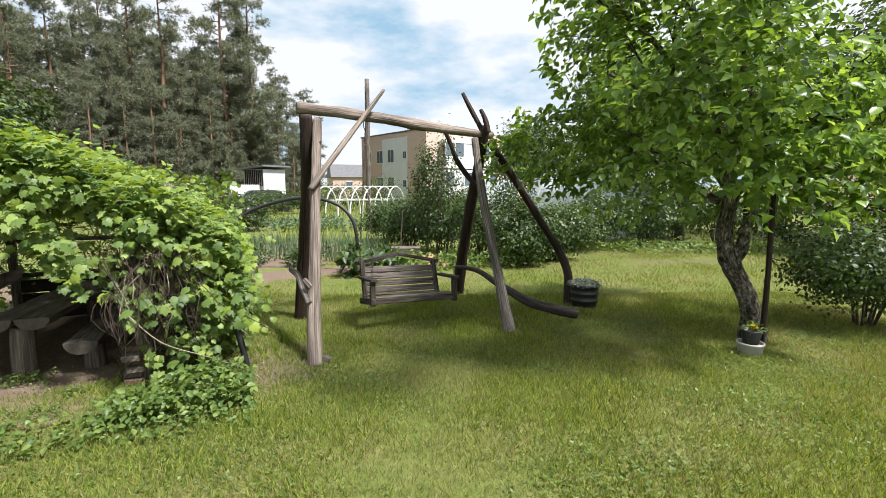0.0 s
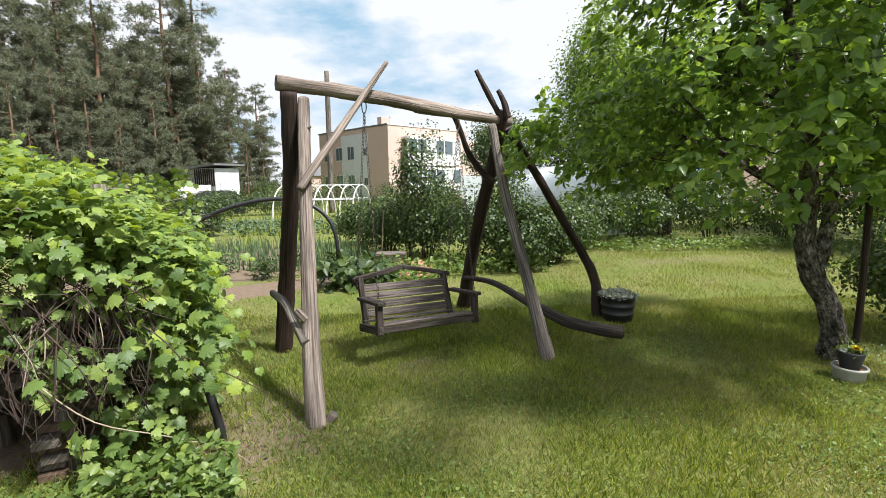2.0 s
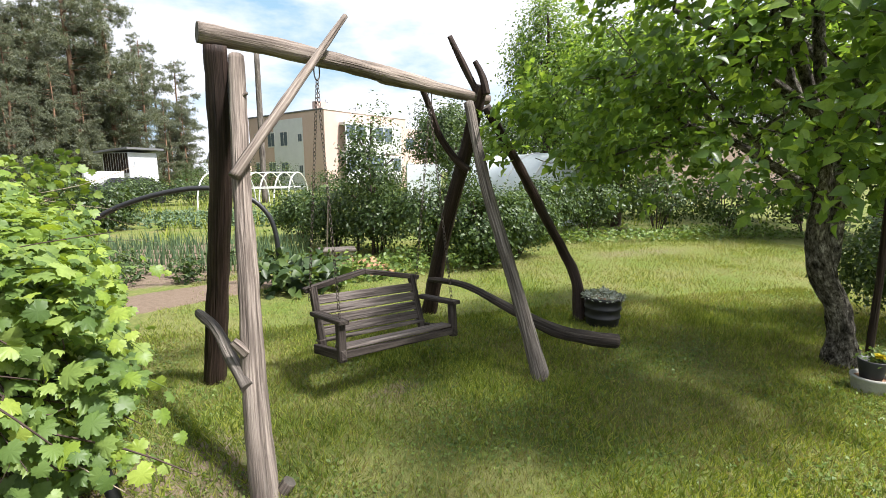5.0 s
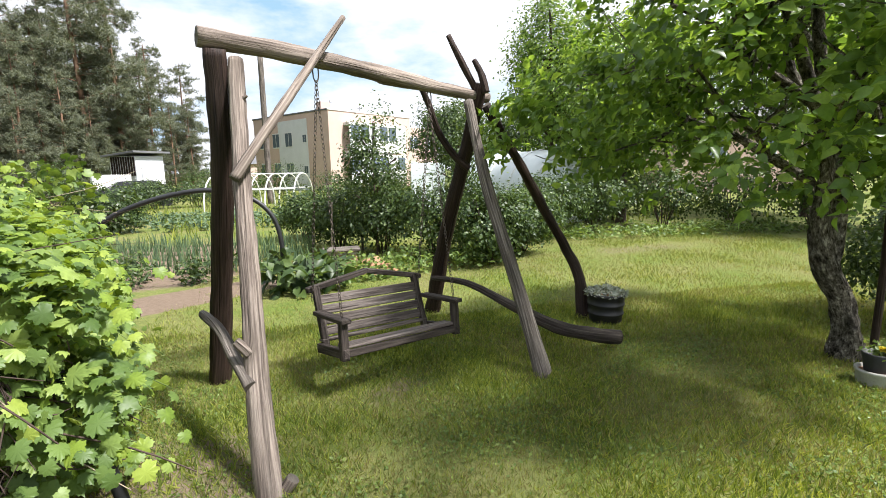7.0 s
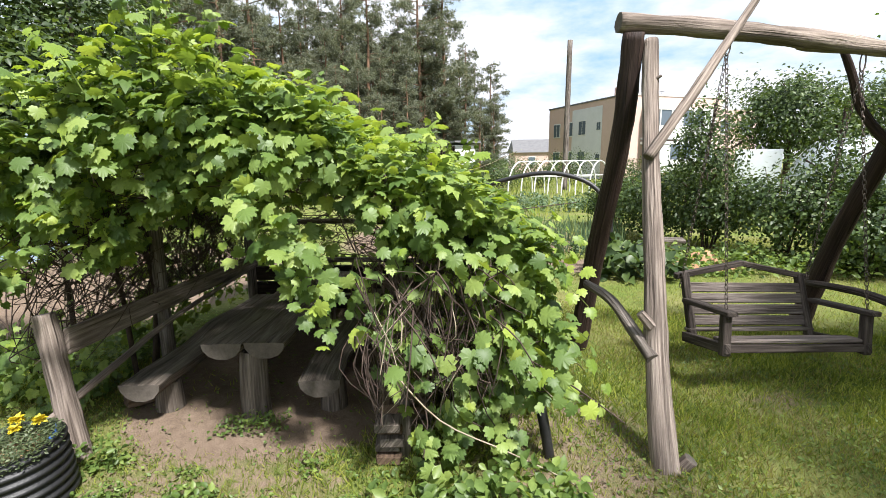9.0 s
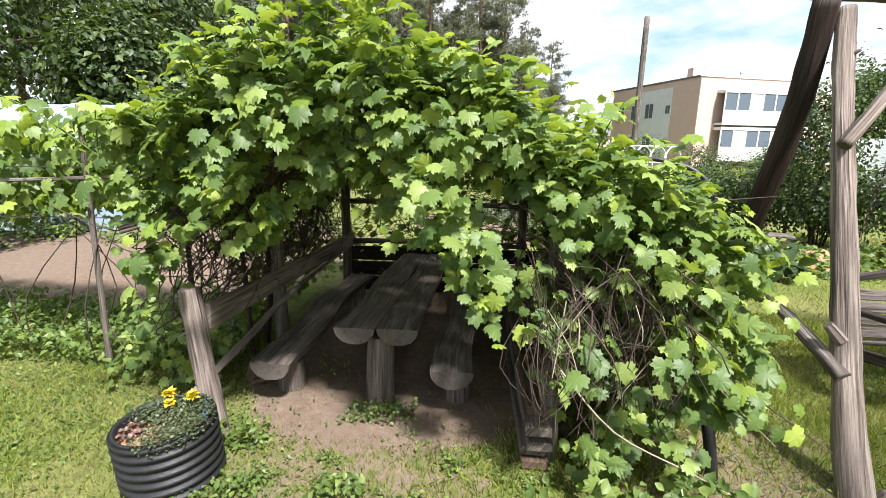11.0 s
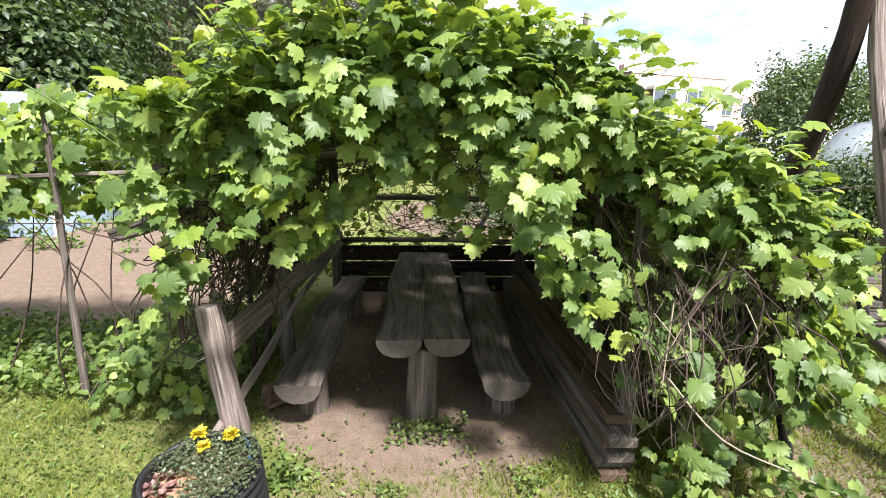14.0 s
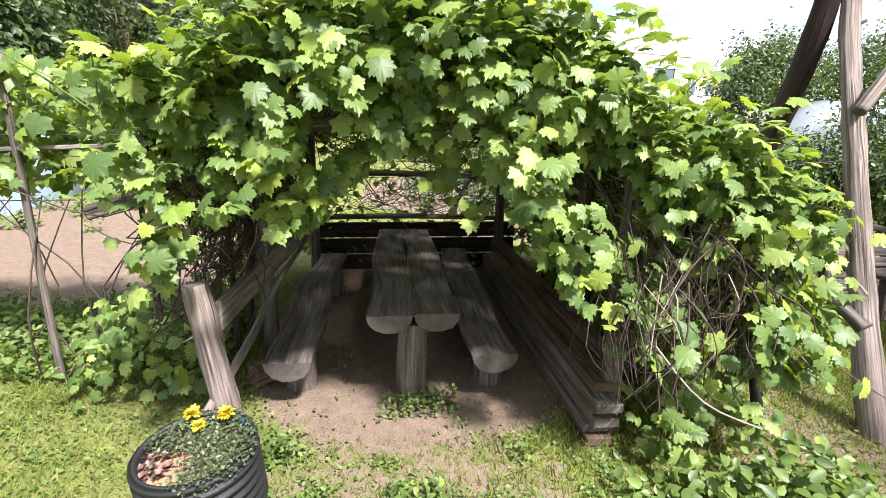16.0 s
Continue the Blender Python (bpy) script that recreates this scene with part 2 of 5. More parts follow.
def glass_material(name, colour, rough, alpha):
    m, nt, bsdf = material(name)
    bsdf.inputs["Base Color"].default_value = (*colour, 1)
    bsdf.inputs["Roughness"].default_value = rough
    bsdf.inputs["Transmission Weight"].default_value = alpha
    bsdf.inputs["IOR"].default_value = 1.3
    return m


WINDOW_GLASS = glass_material("window_glass", (0.10, 0.125, 0.155), 0.08, 0.0)
CURTAINED = rough_material("curtained_glass", (0.42, 0.44, 0.45), (0.55, 0.57, 0.58), 2.0, 0.15, 0.0)
FILM_BLUE = rough_material("dull_blue_film", (0.16, 0.22, 0.29), (0.27, 0.34, 0.41), 1.5, 0.4, 0.2, 0, 9)
POLY_SHEET = rough_material("clouded_plastic_sheet", (0.479, 0.522, 0.539), (0.626, 0.661, 0.679), 0.8, 0.35, 0.05, 0, 4)


# ---- mesh helpers ----
def finish(name, bm, mat, parent=None, label="", smooth=True):
    me = bpy.data.meshes.new(name)
    bmesh.ops.recalc_face_normals(bm, faces=bm.faces[:])
    bm.to_mesh(me)
    bm.free()
    for p in me.polygons:
        p.use_smooth = smooth
    mats = mat if isinstance(mat, (list, tuple)) else [mat]
    for one in mats:
        me.materials.append(one)
    ob = new(name, me)
    if parent is not None:
        ob.parent = parent
    return tagged(ob, label) if label else ob


def part(name, bm, mat, parent, label="", smooth=False):
    return finish(name, bm, mat, parent, label, smooth)


def thing(name, label, category, group="", kind=""):
    return tagged(new(name), label, category, group, kind)


def spline(points, radii, steps):
    """A smooth line through the points, with radii between."""
    P = [Vector(p) for p in points]
    n = len(P)
    line, rad = [], []
    for i in range(n - 1):
        a, b, c, d = P[max(i - 1, 0)], P[i], P[i + 1], P[min(i + 2, n - 1)]
        for s in range(steps):
            t = s / steps
            line.append(0.5 * ((2 * b) + (c - a) * t + (2 * a - 5 * b + 4 * c - d) * t * t + (3 * b - a - 3 * c + d) * t ** 3))
            rad.append(radii[i] * (1 - t) + radii[i + 1] * t)
    return line + [P[-1]], rad + [radii[-1]]


def add_tube(bm, points, radii, seg=10, steps=4, bump=0.06, caps=True, seed=0.0, cap_index=None):
    line, rad = spline(points, radii, steps)
    uvl = bm.loops.layers.uv.verify()
    rings, lengths, run = [], [], 0.0
    ref = None
    for i, p in enumerate(line):
        d = (line[min(i + 1, len(line) - 1)] - line[max(i - 1, 0)]).normalized()
        if ref is None:
            ref = d.orthogonal().normalized()
        ref = (ref - d * ref.dot(d)).normalized()
        side = d.cross(ref)
        if i:
            run += (p - line[i - 1]).length
        ring = []
        for k in range(seg):
            a = 2 * math.pi * k / seg
            w = ref * math.cos(a) + side * math.sin(a)
            r = rad[i] * (1 + bump * noise.noise(p * 6 + w * 1.3 + Vector((seed, seed, 0))) + bump * 0.6 * noise.noise(p * 1.7 + w * 4))
            ring.append(bm.verts.new(p + w * r))
        rings.append(ring)
        lengths.append(run)
    girth = 2 * math.pi * max(rad)
    for i in range(len(rings) - 1):
        for k in range(seg):
            f = bm.faces.new((rings[i][k], rings[i][(k + 1) % seg], rings[i + 1][(k + 1) % seg], rings[i + 1][k]))
            for lp, (uu, vv) in zip(f.loops, ((k, i), (k + 1, i), (k + 1, i + 1), (k, i + 1))):
                lp[uvl].uv = (uu / seg * girth + seed, lengths[vv] + seed)
    if caps:
        for ring in (rings[0][::-1], rings[-1]):
            f = bm.faces.new(ring)
            if cap_index is not None:
                f.material_index = cap_index
    return bm


def log(name, points, radii, mat, parent=None, label="", seg=14, steps=8, bump=0.17, seed=0.0):
    bm = add_tube(bmesh.new(), points, radii, seg, steps, bump, True, seed, 1)
    ob = finish(name, bm, [mat, END_GRAIN], parent, label, True)
    for p in ob.data.polygons:
        if p.material_index == 1:
            p.use_smooth = False
    return ob


def add_box(bm, size, m=None, bevel=0.006, along=0, rough=0.0):
    """A board with broken edges; its grain runs along the given axis."""
    uvl = bm.loops.layers.uv.verify()
    tmp = bmesh.new()
    tmp.loops.layers.uv.verify()
    bmesh.ops.create_cube(tmp, size=1.0, matrix=Matrix.Diagonal((*size, 1)))
    if bevel:
        bmesh.ops.bevel(tmp, geom=tmp.edges[:], offset=min(bevel, min(size) * 0.3), segments=1, affect="EDGES")
    other = [i for i in range(3) if i != along]
    off = random.random() * 9
    made = {}
    for v in tmp.verts:
        co = v.co.copy()
        if rough:
            co += Vector((noise.noise(co * 5 + Vector((off, 0, 0))), noise.noise(co * 5 + Vector((0, off, 0))), noise.noise(co * 5 + Vector((0, 0, off))))) * rough
        made[v] = bm.verts.new((m @ co) if m else co)
    for f in tmp.faces:
        nf = bm.faces.new([made[v] for v in f.verts])
        for lp, src in zip(nf.loops, f.loops):
            c = src.vert.co
            lp[uvl].uv = (c[other[0]] + c[other[1]] * 0.8 + off, c[along] + off)
    tmp.free()
    return bm


def board(name, size, m, mat, parent=None, label="", bevel=0.006, along=0, rough=0.0):
    return finish(name, add_box(bmesh.new(), size, m, bevel, along, rough), mat, parent, label, False)


def between(a, b, up=(0, 0, 1)):
    """The pose of a piece whose x axis runs from a to b, at their middle; and its length."""
    a, b = Vector(a), Vector(b)
    x = (b - a).normalized()
    y = Vector(up).cross(x).normalized()
    z = x.cross(y)
    m = Matrix((x, y, z)).transposed().to_4x4()
    m.translation = (a + b) / 2
    return m, (b - a).length


def arrays_mesh(name, V, F, mats, index=None, smooth=False):
    """A mesh from arrays of places and faces of one size."""
    me = bpy.data.meshes.new(name)
    nf, k = F.shape
    me.vertices.add(len(V))
    me.vertices.foreach_set("co", np.ascontiguousarray(V, dtype=np.float32).ravel())
    me.loops.add(nf * k)
    me.loops.foreach_set("vertex_index", np.ascontiguousarray(F, dtype=np.int32).ravel())
    me.polygons.add(nf)
    me.polygons.foreach_set("loop_start", np.arange(0, nf * k, k, dtype=np.int32))
    if index is not None:
        me.polygons.foreach_set("material_index", np.ascontiguousarray(index, dtype=np.int32))
    for one in mats:
        me.materials.append(one)
    me.update(calc_edges=True)
    if smooth:
        me.polygons.foreach_set("use_smooth", np.ones(nf, dtype=bool))
    return me


def turned(normal, tip):
    """Turning matrices whose third axis is the normal and whose second runs towards the tip."""
    n = normal / np.linalg.norm(normal, axis=1, keepdims=True)
    y = tip - n * (tip * n).sum(1, keepdims=True)
    y /= np.linalg.norm(y, axis=1, keepdims=True) + 1e-9
    x = np.cross(y, n)
    return np.stack((x, y, n), axis=2)


def scattered(name, template, places, turns, sizes, mats, index=None):
    tv, tf = template
    V = np.einsum("nij,kj->nki", turns, tv) * sizes[:, None, None] + places[:, None, :]
    n, k = len(places), len(tv)
    F = (tf[None] + (np.arange(n) * k)[:, None, None]).reshape(-1, tf.shape[1])
    idx = None if index is None else np.repeat(index, len(tf))
    return arrays_mesh(name, V.reshape(-1, 3), F, mats, idx)


def fan(outline, centre):
    v = np.array([centre] + outline, dtype=float)
    n = len(outline)
    return v, np.array([(0, 1 + i, 1 + (i + 1) % n) for i in range(n)])


def half_outline(pts):
    """Mirror one side of a leaf; the middle lies lower than the edges."""
    right = [(x, y, z) for x, y, z in pts]
    left = [(-x, y, z) for x, y, z in reversed(pts) if x > 0]
    return right + left


GRAPE = fan(half_outline([(0, 0.02, 0), (0.12, -0.09, -0.03), (0.35, -0.09, -0.12), (0.43, 0.12, -0.01), (0.56, 0.30, -0.15), (0.41, 0.43, 0.02), (0.40, 0.68, -0.12), (0.21, 0.67, 0.03), (0, 1.0, -0.24)]), (0, 0.30, 0.05))
TOOTHED = fan(half_outline([(x, y, 0.06 - 0.55 * (x * x + (y - 0.35) ** 2) + (0.025 if k % 2 else -0.01)) for k, (x, y) in enumerate([(0, 0.04), (0.10, -0.08), (0.22, -0.05), (0.35, -0.09), (0.38, 0.02), (0.47, 0.08), (0.42, 0.15), (0.57, 0.29), (0.49, 0.36), (0.43, 0.37), (0.38, 0.45), (0.45, 0.56), (0.40, 0.70), (0.31, 0.65), (0.25, 0.71), (0.18, 0.68), (0.14, 0.83), (0.06, 0.86), (0, 1.0)])]), (0, 0.32, 0.05))
OVAL = (np.array([(0, 0, 0), (0.27, 0.26, 0.11), (0.31, 0.55, 0.12), (0, 1.0, -0.16), (-0.31, 0.55, 0.12), (-0.27, 0.26, 0.11), (0, 0.5, -0.03)], dtype=float),
        np.array([(0, 1, 6), (1, 2, 6), (2, 3, 6), (3, 4, 6), (4, 5, 6), (5, 0, 6)]))
SMALL = (np.array([(0, 0, 0), (0.32, 0.45, 0.06), (0, 1, -0.05), (-0.32, 0.45, 0.06)], dtype=float), np.array([(0, 1, 2), (0, 2, 3)]))
BLADE = (np.array([(-0.045, 0, 0), (0.045, 0, 0), (0.03, 0.55, 0.05), (-0.03, 0.55, 0.05), (0, 1.0, 0.22)], dtype=float), np.array([(0, 1, 2), (0, 2, 3), (3, 2, 4)]))


def needle_tuft():
    rng = np.random.default_rng(5)
    V, F = [], []
    for i in range(11):
        d = rng.normal(size=3)
        d[1] = abs(d[1]) * 1.2 + 0.25
        d /= np.linalg.norm(d)
        s = np.cross(d, rng.normal(size=3))
        s = s / np.linalg.norm(s) * 0.055
        b = len(V)
        V += [-s, s, d * rng.uniform(0.7, 1.1)]
        F.append((b, b + 1, b + 2))
    return np.array(V), np.array(F)


TUFT = needle_tuft()


def cloud_turns(rng, out, n, up=0.5, loose=0.6, droop=0.5):
    """Leaf turns: they face outwards and up, and their tips hang."""
    nrm = out + np.array((0, 0, up)) + rng.normal(size=(n, 3)) * loose
    tip = out * 0.5 + np.array((0, 0, -droop)) + rng.normal(size=(n, 3)) * 0.6
    return turned(nrm, tip)


def leaf_part(name, parent, template, mats, places, turns, sizes, index=None, label=""):
    ob = new(name, scattered(name, template, places, turns, sizes, mats, index))
    ob.parent = parent
    if label:
        tagged(ob, label)
    return ob


# ---- ground ----
def smooth01(x):
    x = np.clip(x, 0, 1)
    return x * x * (3 - 2 * x)


def zone(x, y, cx, cy, rx, ry, turn=0.0, soft=0.35):
    """One inside a rounded patch, falling to nought past its edge."""
    c, s = math.cos(turn), math.sin(turn)
    dx, dy = x - cx, y - cy
    a, b = (dx * c + dy * s) / rx, (-dx * s + dy * c) / ry
    d = (np.abs(a) ** 3 + np.abs(b) ** 3) ** (1 / 3)
    return smooth01((1 - d) / soft + 0.5)


GX, GY = -3.7, 3.9                      # middle of the arbour's front
GU, GV = np.array((-0.37, 0.93)), np.array((0.93, 0.37))   # into it, and to its right


def arbour(u, v, z):
    return (GX + GU[0] * u + GV[0] * v, GY + GU[1] * u + GV[1] * v, z)


def soil_amount(x, y):
    turn = math.atan2(0.37, 0.93)
    s = zone(x, y, *arbour(1.4, 0.05, 0)[:2], 1.1, 1.75, turn, 0.35) * 1.0
    s = np.maximum(s, zone(x, y, *arbour(-0.65, 0.0, 0)[:2], 1.0, 0.6, turn, 1.2) * 0.50)
    s = np.maximum(s, zone(x, y, -3.4, 8.5, 2.2, 0.5, 0.62, 0.5) * 0.95)
    s = np.maximum(s, zone(x, y, -4.9, 11.6, 2.6, 2.6, 0.3, 0.3) * 0.6)
    s = np.maximum(s, zone(x, y, -9.6, 6.0, 3.3, 2.6, 0.38, 0.25) * 0.95)
    s = np.maximum(s, zone(x, y, -0.42, 5.45, 0.4, 0.2, 0.5, 1.2) * 0.46)
    s = np.maximum(s, zone(x, y, -1.75, 4.4, 0.75, 0.9, 0.3, 1.2) * 0.52)
    s = np.maximum(s, zone(x, y, 5.2, 10.4, 1.6, 0.5, 0.1, 1.2) * 0.45)
    return s


def spread(lo, hi, step, far):
    inner = np.arange(lo, hi + step / 2, step)
    grow = [step]
    while sum(grow) < far:
        grow.append(grow[-1] * 1.5)
    tail = np.cumsum(grow)
    return np.concatenate((lo - tail[::-1], inner, hi + tail))


def ground_height(x, y):
    dip = smooth01((1.8 - x) / 1.5) * smooth01((x + 9) / 2) * smooth01((y - 1) / 2) * smooth01((9 - y) / 3)
    hollow = zone(x, y, GX + GU[0] * 2.0, GY + GU[1] * 2.0, 1.5, 1.2, 0.38, 1.2)
    return 0.012 * np.sin(x * 0.9 + 0.4) * np.sin(y * 0.7) + 0.008 * np.sin(x * 2.9 + y * 1.3) - 0.045 * dip - 0.05 * hollow


gxs, gys = spread(-13, 9, 0.11, 2500), spread(-4, 22, 0.11, 2500)
mx, my = np.meshgrid(gxs, gys)
near = (np.abs(mx) < 60) & (np.abs(my) < 60)
mz = np.where(near, ground_height(mx, my), 0)
gv = np.stack((mx, my, mz), axis=-1).reshape(-1, 3)
nx, ny = len(gxs), len(gys)
ii, jj = np.meshgrid(np.arange(nx - 1), np.arange(ny - 1))
base = (jj * nx + ii).ravel()
gf = np.stack((base, base + 1, base + nx + 1, base + nx), axis=1)
gme = arrays_mesh("ground", gv, gf, [GROUND], smooth=True)
soil = soil_amount(gv[:, 0], gv[:, 1])
att = gme.attributes.new("soil", "FLOAT", "POINT")
att.data.foreach_set("value", soil.astype(np.float32))
ground = tagged(new("ground", gme), "mown garden lawn with bare sandy soil patches", "ground", kind="structure")


# ---- swing frame ----
def swing_frame():
    t = thing("swing_stand", "rustic garden swing stand of weathered natural logs", "swing stand")
    log("post", [(-1.24, 4.34, -0.12), (-1.305, 4.62, 0.5), (-1.343, 4.845, 1.0), (-1.377, 5.06, 1.5), (-1.405, 5.28, 2.0), (-1.42, 5.42, 2.42)], [0.084, 0.064, 0.060, 0.056, 0.052, 0.046], GREY_WOOD, t, "pale debarked log post", seed=1)
    log("post", [(-1.875, 5.96, -0.15), (-1.735, 5.80, 0.8), (-1.575, 5.50, 1.8), (-1.53, 5.37, 2.47)], [0.092, 0.080, 0.072, 0.068], DARK_WOOD, t, "dark stained log post", seed=2)
    log("post", [(0.80, 5.36, -0.12), (0.68, 5.64, 0.6), (0.52, 6.05, 1.5), (0.42, 6.33, 2.30)], [0.080, 0.060, 0.053, 0.047], MID_WOOD, t, "half weathered log post", seed=3)
    log("post", [(0.23, 7.45, -0.10), (0.34, 7.10, 0.9), (0.47, 6.66, 1.8), (0.57, 6.40, 2.47)], [0.095, 0.08, 0.075, 0.062], DARK_WOOD, t, "dark stained log post", seed=4)
    log("beam", [(-1.63, 5.36, 2.54), (-1.1, 5.60, 2.51), (-0.5, 5.90, 2.46), (-0.36, 5.97, 2.44), (0.1, 6.22, 2.40), (0.66, 6.52, 2.36)], [0.062, 0.064, 0.064, 0.078, 0.056, 0.052], GREY_WOOD, t, "thick weathered top beam", seed=5)
    log("brace", [(-1.41, 5.00, 1.64), (-1.22, 5.14, 1.94), (-0.99, 5.40, 2.32), (-0.70, 5.72, 2.80)], [0.035, 0.033, 0.029, 0.021], GREY_WOOD, t, "slanting pale branch brace", seed=6)
    log("prong", [(0.56, 6.42, 2.36), (0.42, 6.42, 2.60), (0.26, 6.42, 2.90)], [0.035, 0.032, 0.025], DARK_WOOD, t, "dark branch prong above the beam", seed=7)
    log("prong", [(0.60, 6.34, 2.38), (0.56, 6.36, 2.55), (0.50, 6.40, 2.68)], [0.035, 0.032, 0.025], DARK_WOOD, t, "dark branch prong above the beam", seed=8)
    log("branch", [(0.50, 6.62, 1.68), (0.36, 6.62, 1.80), (0.20, 6.60, 2.02), (0.10, 6.55, 2.26), (0.00, 6.50, 2.46)], [0.042, 0.038, 0.034, 0.032, 0.025], DARK_WOOD, t, "crooked dark branch", seed=9)
    log("rail", [(0.22, 7.25, 0.42), (0.5, 6.7, 0.46), (0.78, 6.1, 0.36), (1.15, 5.78, 0.20), (1.68, 5.68, 0.10)], [0.032, 0.036, 0.047, 0.060, 0.068], BENCH_DARK, t, "curved log joining the two posts", seed=10)
    log("stub", [(-1.33, 4.56, 0.50), (-1.44, 4.74, 0.60), (-1.58, 5.02, 0.70), (-1.76, 5.34, 0.72)], [0.038, 0.036, 0.034, 0.032], MID_WOOD, t, "short crooked branch brace", seed=11)
    log("curved_strut", [(1.80, 6.60, -0.04), (1.82, 6.72, 0.42), (1.66, 6.80, 0.80), (1.35, 6.70, 1.25), (1.00, 6.55, 1.75), (0.62, 6.42, 2.28)], [0.072, 0.062, 0.055, 0.052, 0.05, 0.045], DARK_WOOD, t, "dark curved trunk strut", seed=12)
    log("knot", [(-1.34, 4.66, 0.66), (-1.41, 4.66, 0.74)], [0.036, 0.024], GREY_WOOD, t, seed=14)
    log("knot", [(-1.40, 5.32, 2.14), (-1.345, 5.30, 2.17)], [0.016, 0.008], GREY_WOOD, t, seed=16)
    log("knot", [(-1.19, 4.38, -0.08), (-1.12, 4.38, 0.03)], [0.045, 0.035], GREY_WOOD, t, seed=13)
    return t


swing_frame()
BEAM_L, BEAM_R = Vector((-0.92, 5.69, 2.44)), Vector((0.02, 6.17, 2.34))


def chain_links(name, a, b, parent, wire=0.0032, link=0.042):
    """Alternate oval links from a to b, joined into one chain."""
    a, b = Vector(a), Vector(b)
    n = max(2, int((b - a).length / (link * 0.78)))
    d = (b - a).normalized()
    s1 = d.orthogonal().normalized()
    s2 = d.cross(s1)
    bm = bmesh.new()
    for i in range(n):
        c = a + (b - a) * ((i + 0.5) / n)
        w = s1 if i % 2 else s2
        other = d.cross(w)
        ring = []
        for k in range(10):
            ang = 2 * math.pi * k / 10
            ring.append((c + d * math.cos(ang) * link * 0.52 + w * math.sin(ang) * link * 0.27, d * math.cos(ang) + w * math.sin(ang)))
        vs = []
        for p, r in ring:
            vs.append([bm.verts.new(p + r * wire * math.cos(q) + other * wire * math.sin(q)) for q in (0, 1.571, 3.142, 4.712)])
        for k in range(10):
            for q in range(4):
                bm.faces.new((vs[k][q], vs[(k + 1) % 10][q], vs[(k + 1) % 10][(q + 1) % 4], vs[k][(q + 1) % 4]))
    return finish(name, bm, CHAIN_METAL, parent, "", True)


def swing_bench():
    t = thing("swing_bench", "grey-brown slatted wooden swing bench hung on chains", "swing bench")
    place = pose(-0.334, 5.556, 0.0, 0, 0, 26.3) @ pose(0, 0, 0.005, -7, 2.4, 0)      # x along the seat, y to its back
    W, D = 1.12, 0.42
    def at(x, y, z, rx=0, ry=0, rz=0):
        return place @ pose(x, y, z, rx, ry, rz)
    for k, y in enumerate((0.065, 0.44)):
        board("seat_slat", (W - 0.06, 0.15 if k == 0 else 0.075, 0.028), at(0, y, 0.345 - 0.008 * k, -2), BENCH_WOOD, t, rough=0.005)
    board("front_rail", (W, 0.04, 0.055), at(0, -0.005, 0.30), BENCH_DARK, t, rough=0.004)
    for sx in (-1, 1):
        x = sx * (W / 2 - 0.02)
        board("side_rail", (0.045, D + 0.08, 0.075), at(x, D / 2, 0.29, -3), BENCH_DARK, t, along=1)
        board("arm_post", (0.06, 0.06, 0.30), at(x, 0.0, 0.40), BENCH_DARK, t, along=2)
        board("armrest", (0.085, D + 0.10, 0.035), at(x, D / 2 - 0.02, 0.56, 2), BENCH_DARK, t, along=1, rough=0.004)
        board("back_post", (0.055, 0.055, 0.54), at(x - sx * 0.04, D + 0.06, 0.51, -16), BENCH_DARK, t, along=2)
    for k in range(4):
        z = 0.405 + k * 0.085
        board("back_slat", (W - 0.12, 0.024, 0.076), at(0, D + 0.005 + (z - 0.30) * 0.25, z, -14), BENCH_WOOD, t, rough=0.004)
    for sx in (-1, 1):
        a, b = at(sx * (W / 2 + 0.02), D + 0.13, 0.745).translation, at(0, D + 0.15, 0.855).translation
        m, ln = between(a, b)
        board("top_rail", (ln, 0.05, 0.045), m, BENCH_DARK, t, rough=0.004)
    for hook, sx in ((BEAM_L, -1), (BEAM_R, 1)):
        x = sx * (W / 2 - 0.02)
        f, r = at(x, 0.0, 0.58).translation, at(x, D + 0.12, 0.66).translation
        low = hook + Vector((0, 0, -0.10))
        chain_links("chain", low, f, t)
        chain_links("chain", low, r, t)
        ring = bmesh.new()
        pts = [hook + Vector((0.02 * math.sin(q), 0.01 * math.sin(q), 0.02 - 0.06 + 0.07 * math.cos(q))) for q in np.linspace(0, 2 * math.pi, 13)]
        add_tube(ring, pts, [0.005] * 13, 6, 1, 0, False)
        finish("hook", ring, CHAIN_METAL, t, "", True)
    return t


swing_bench()


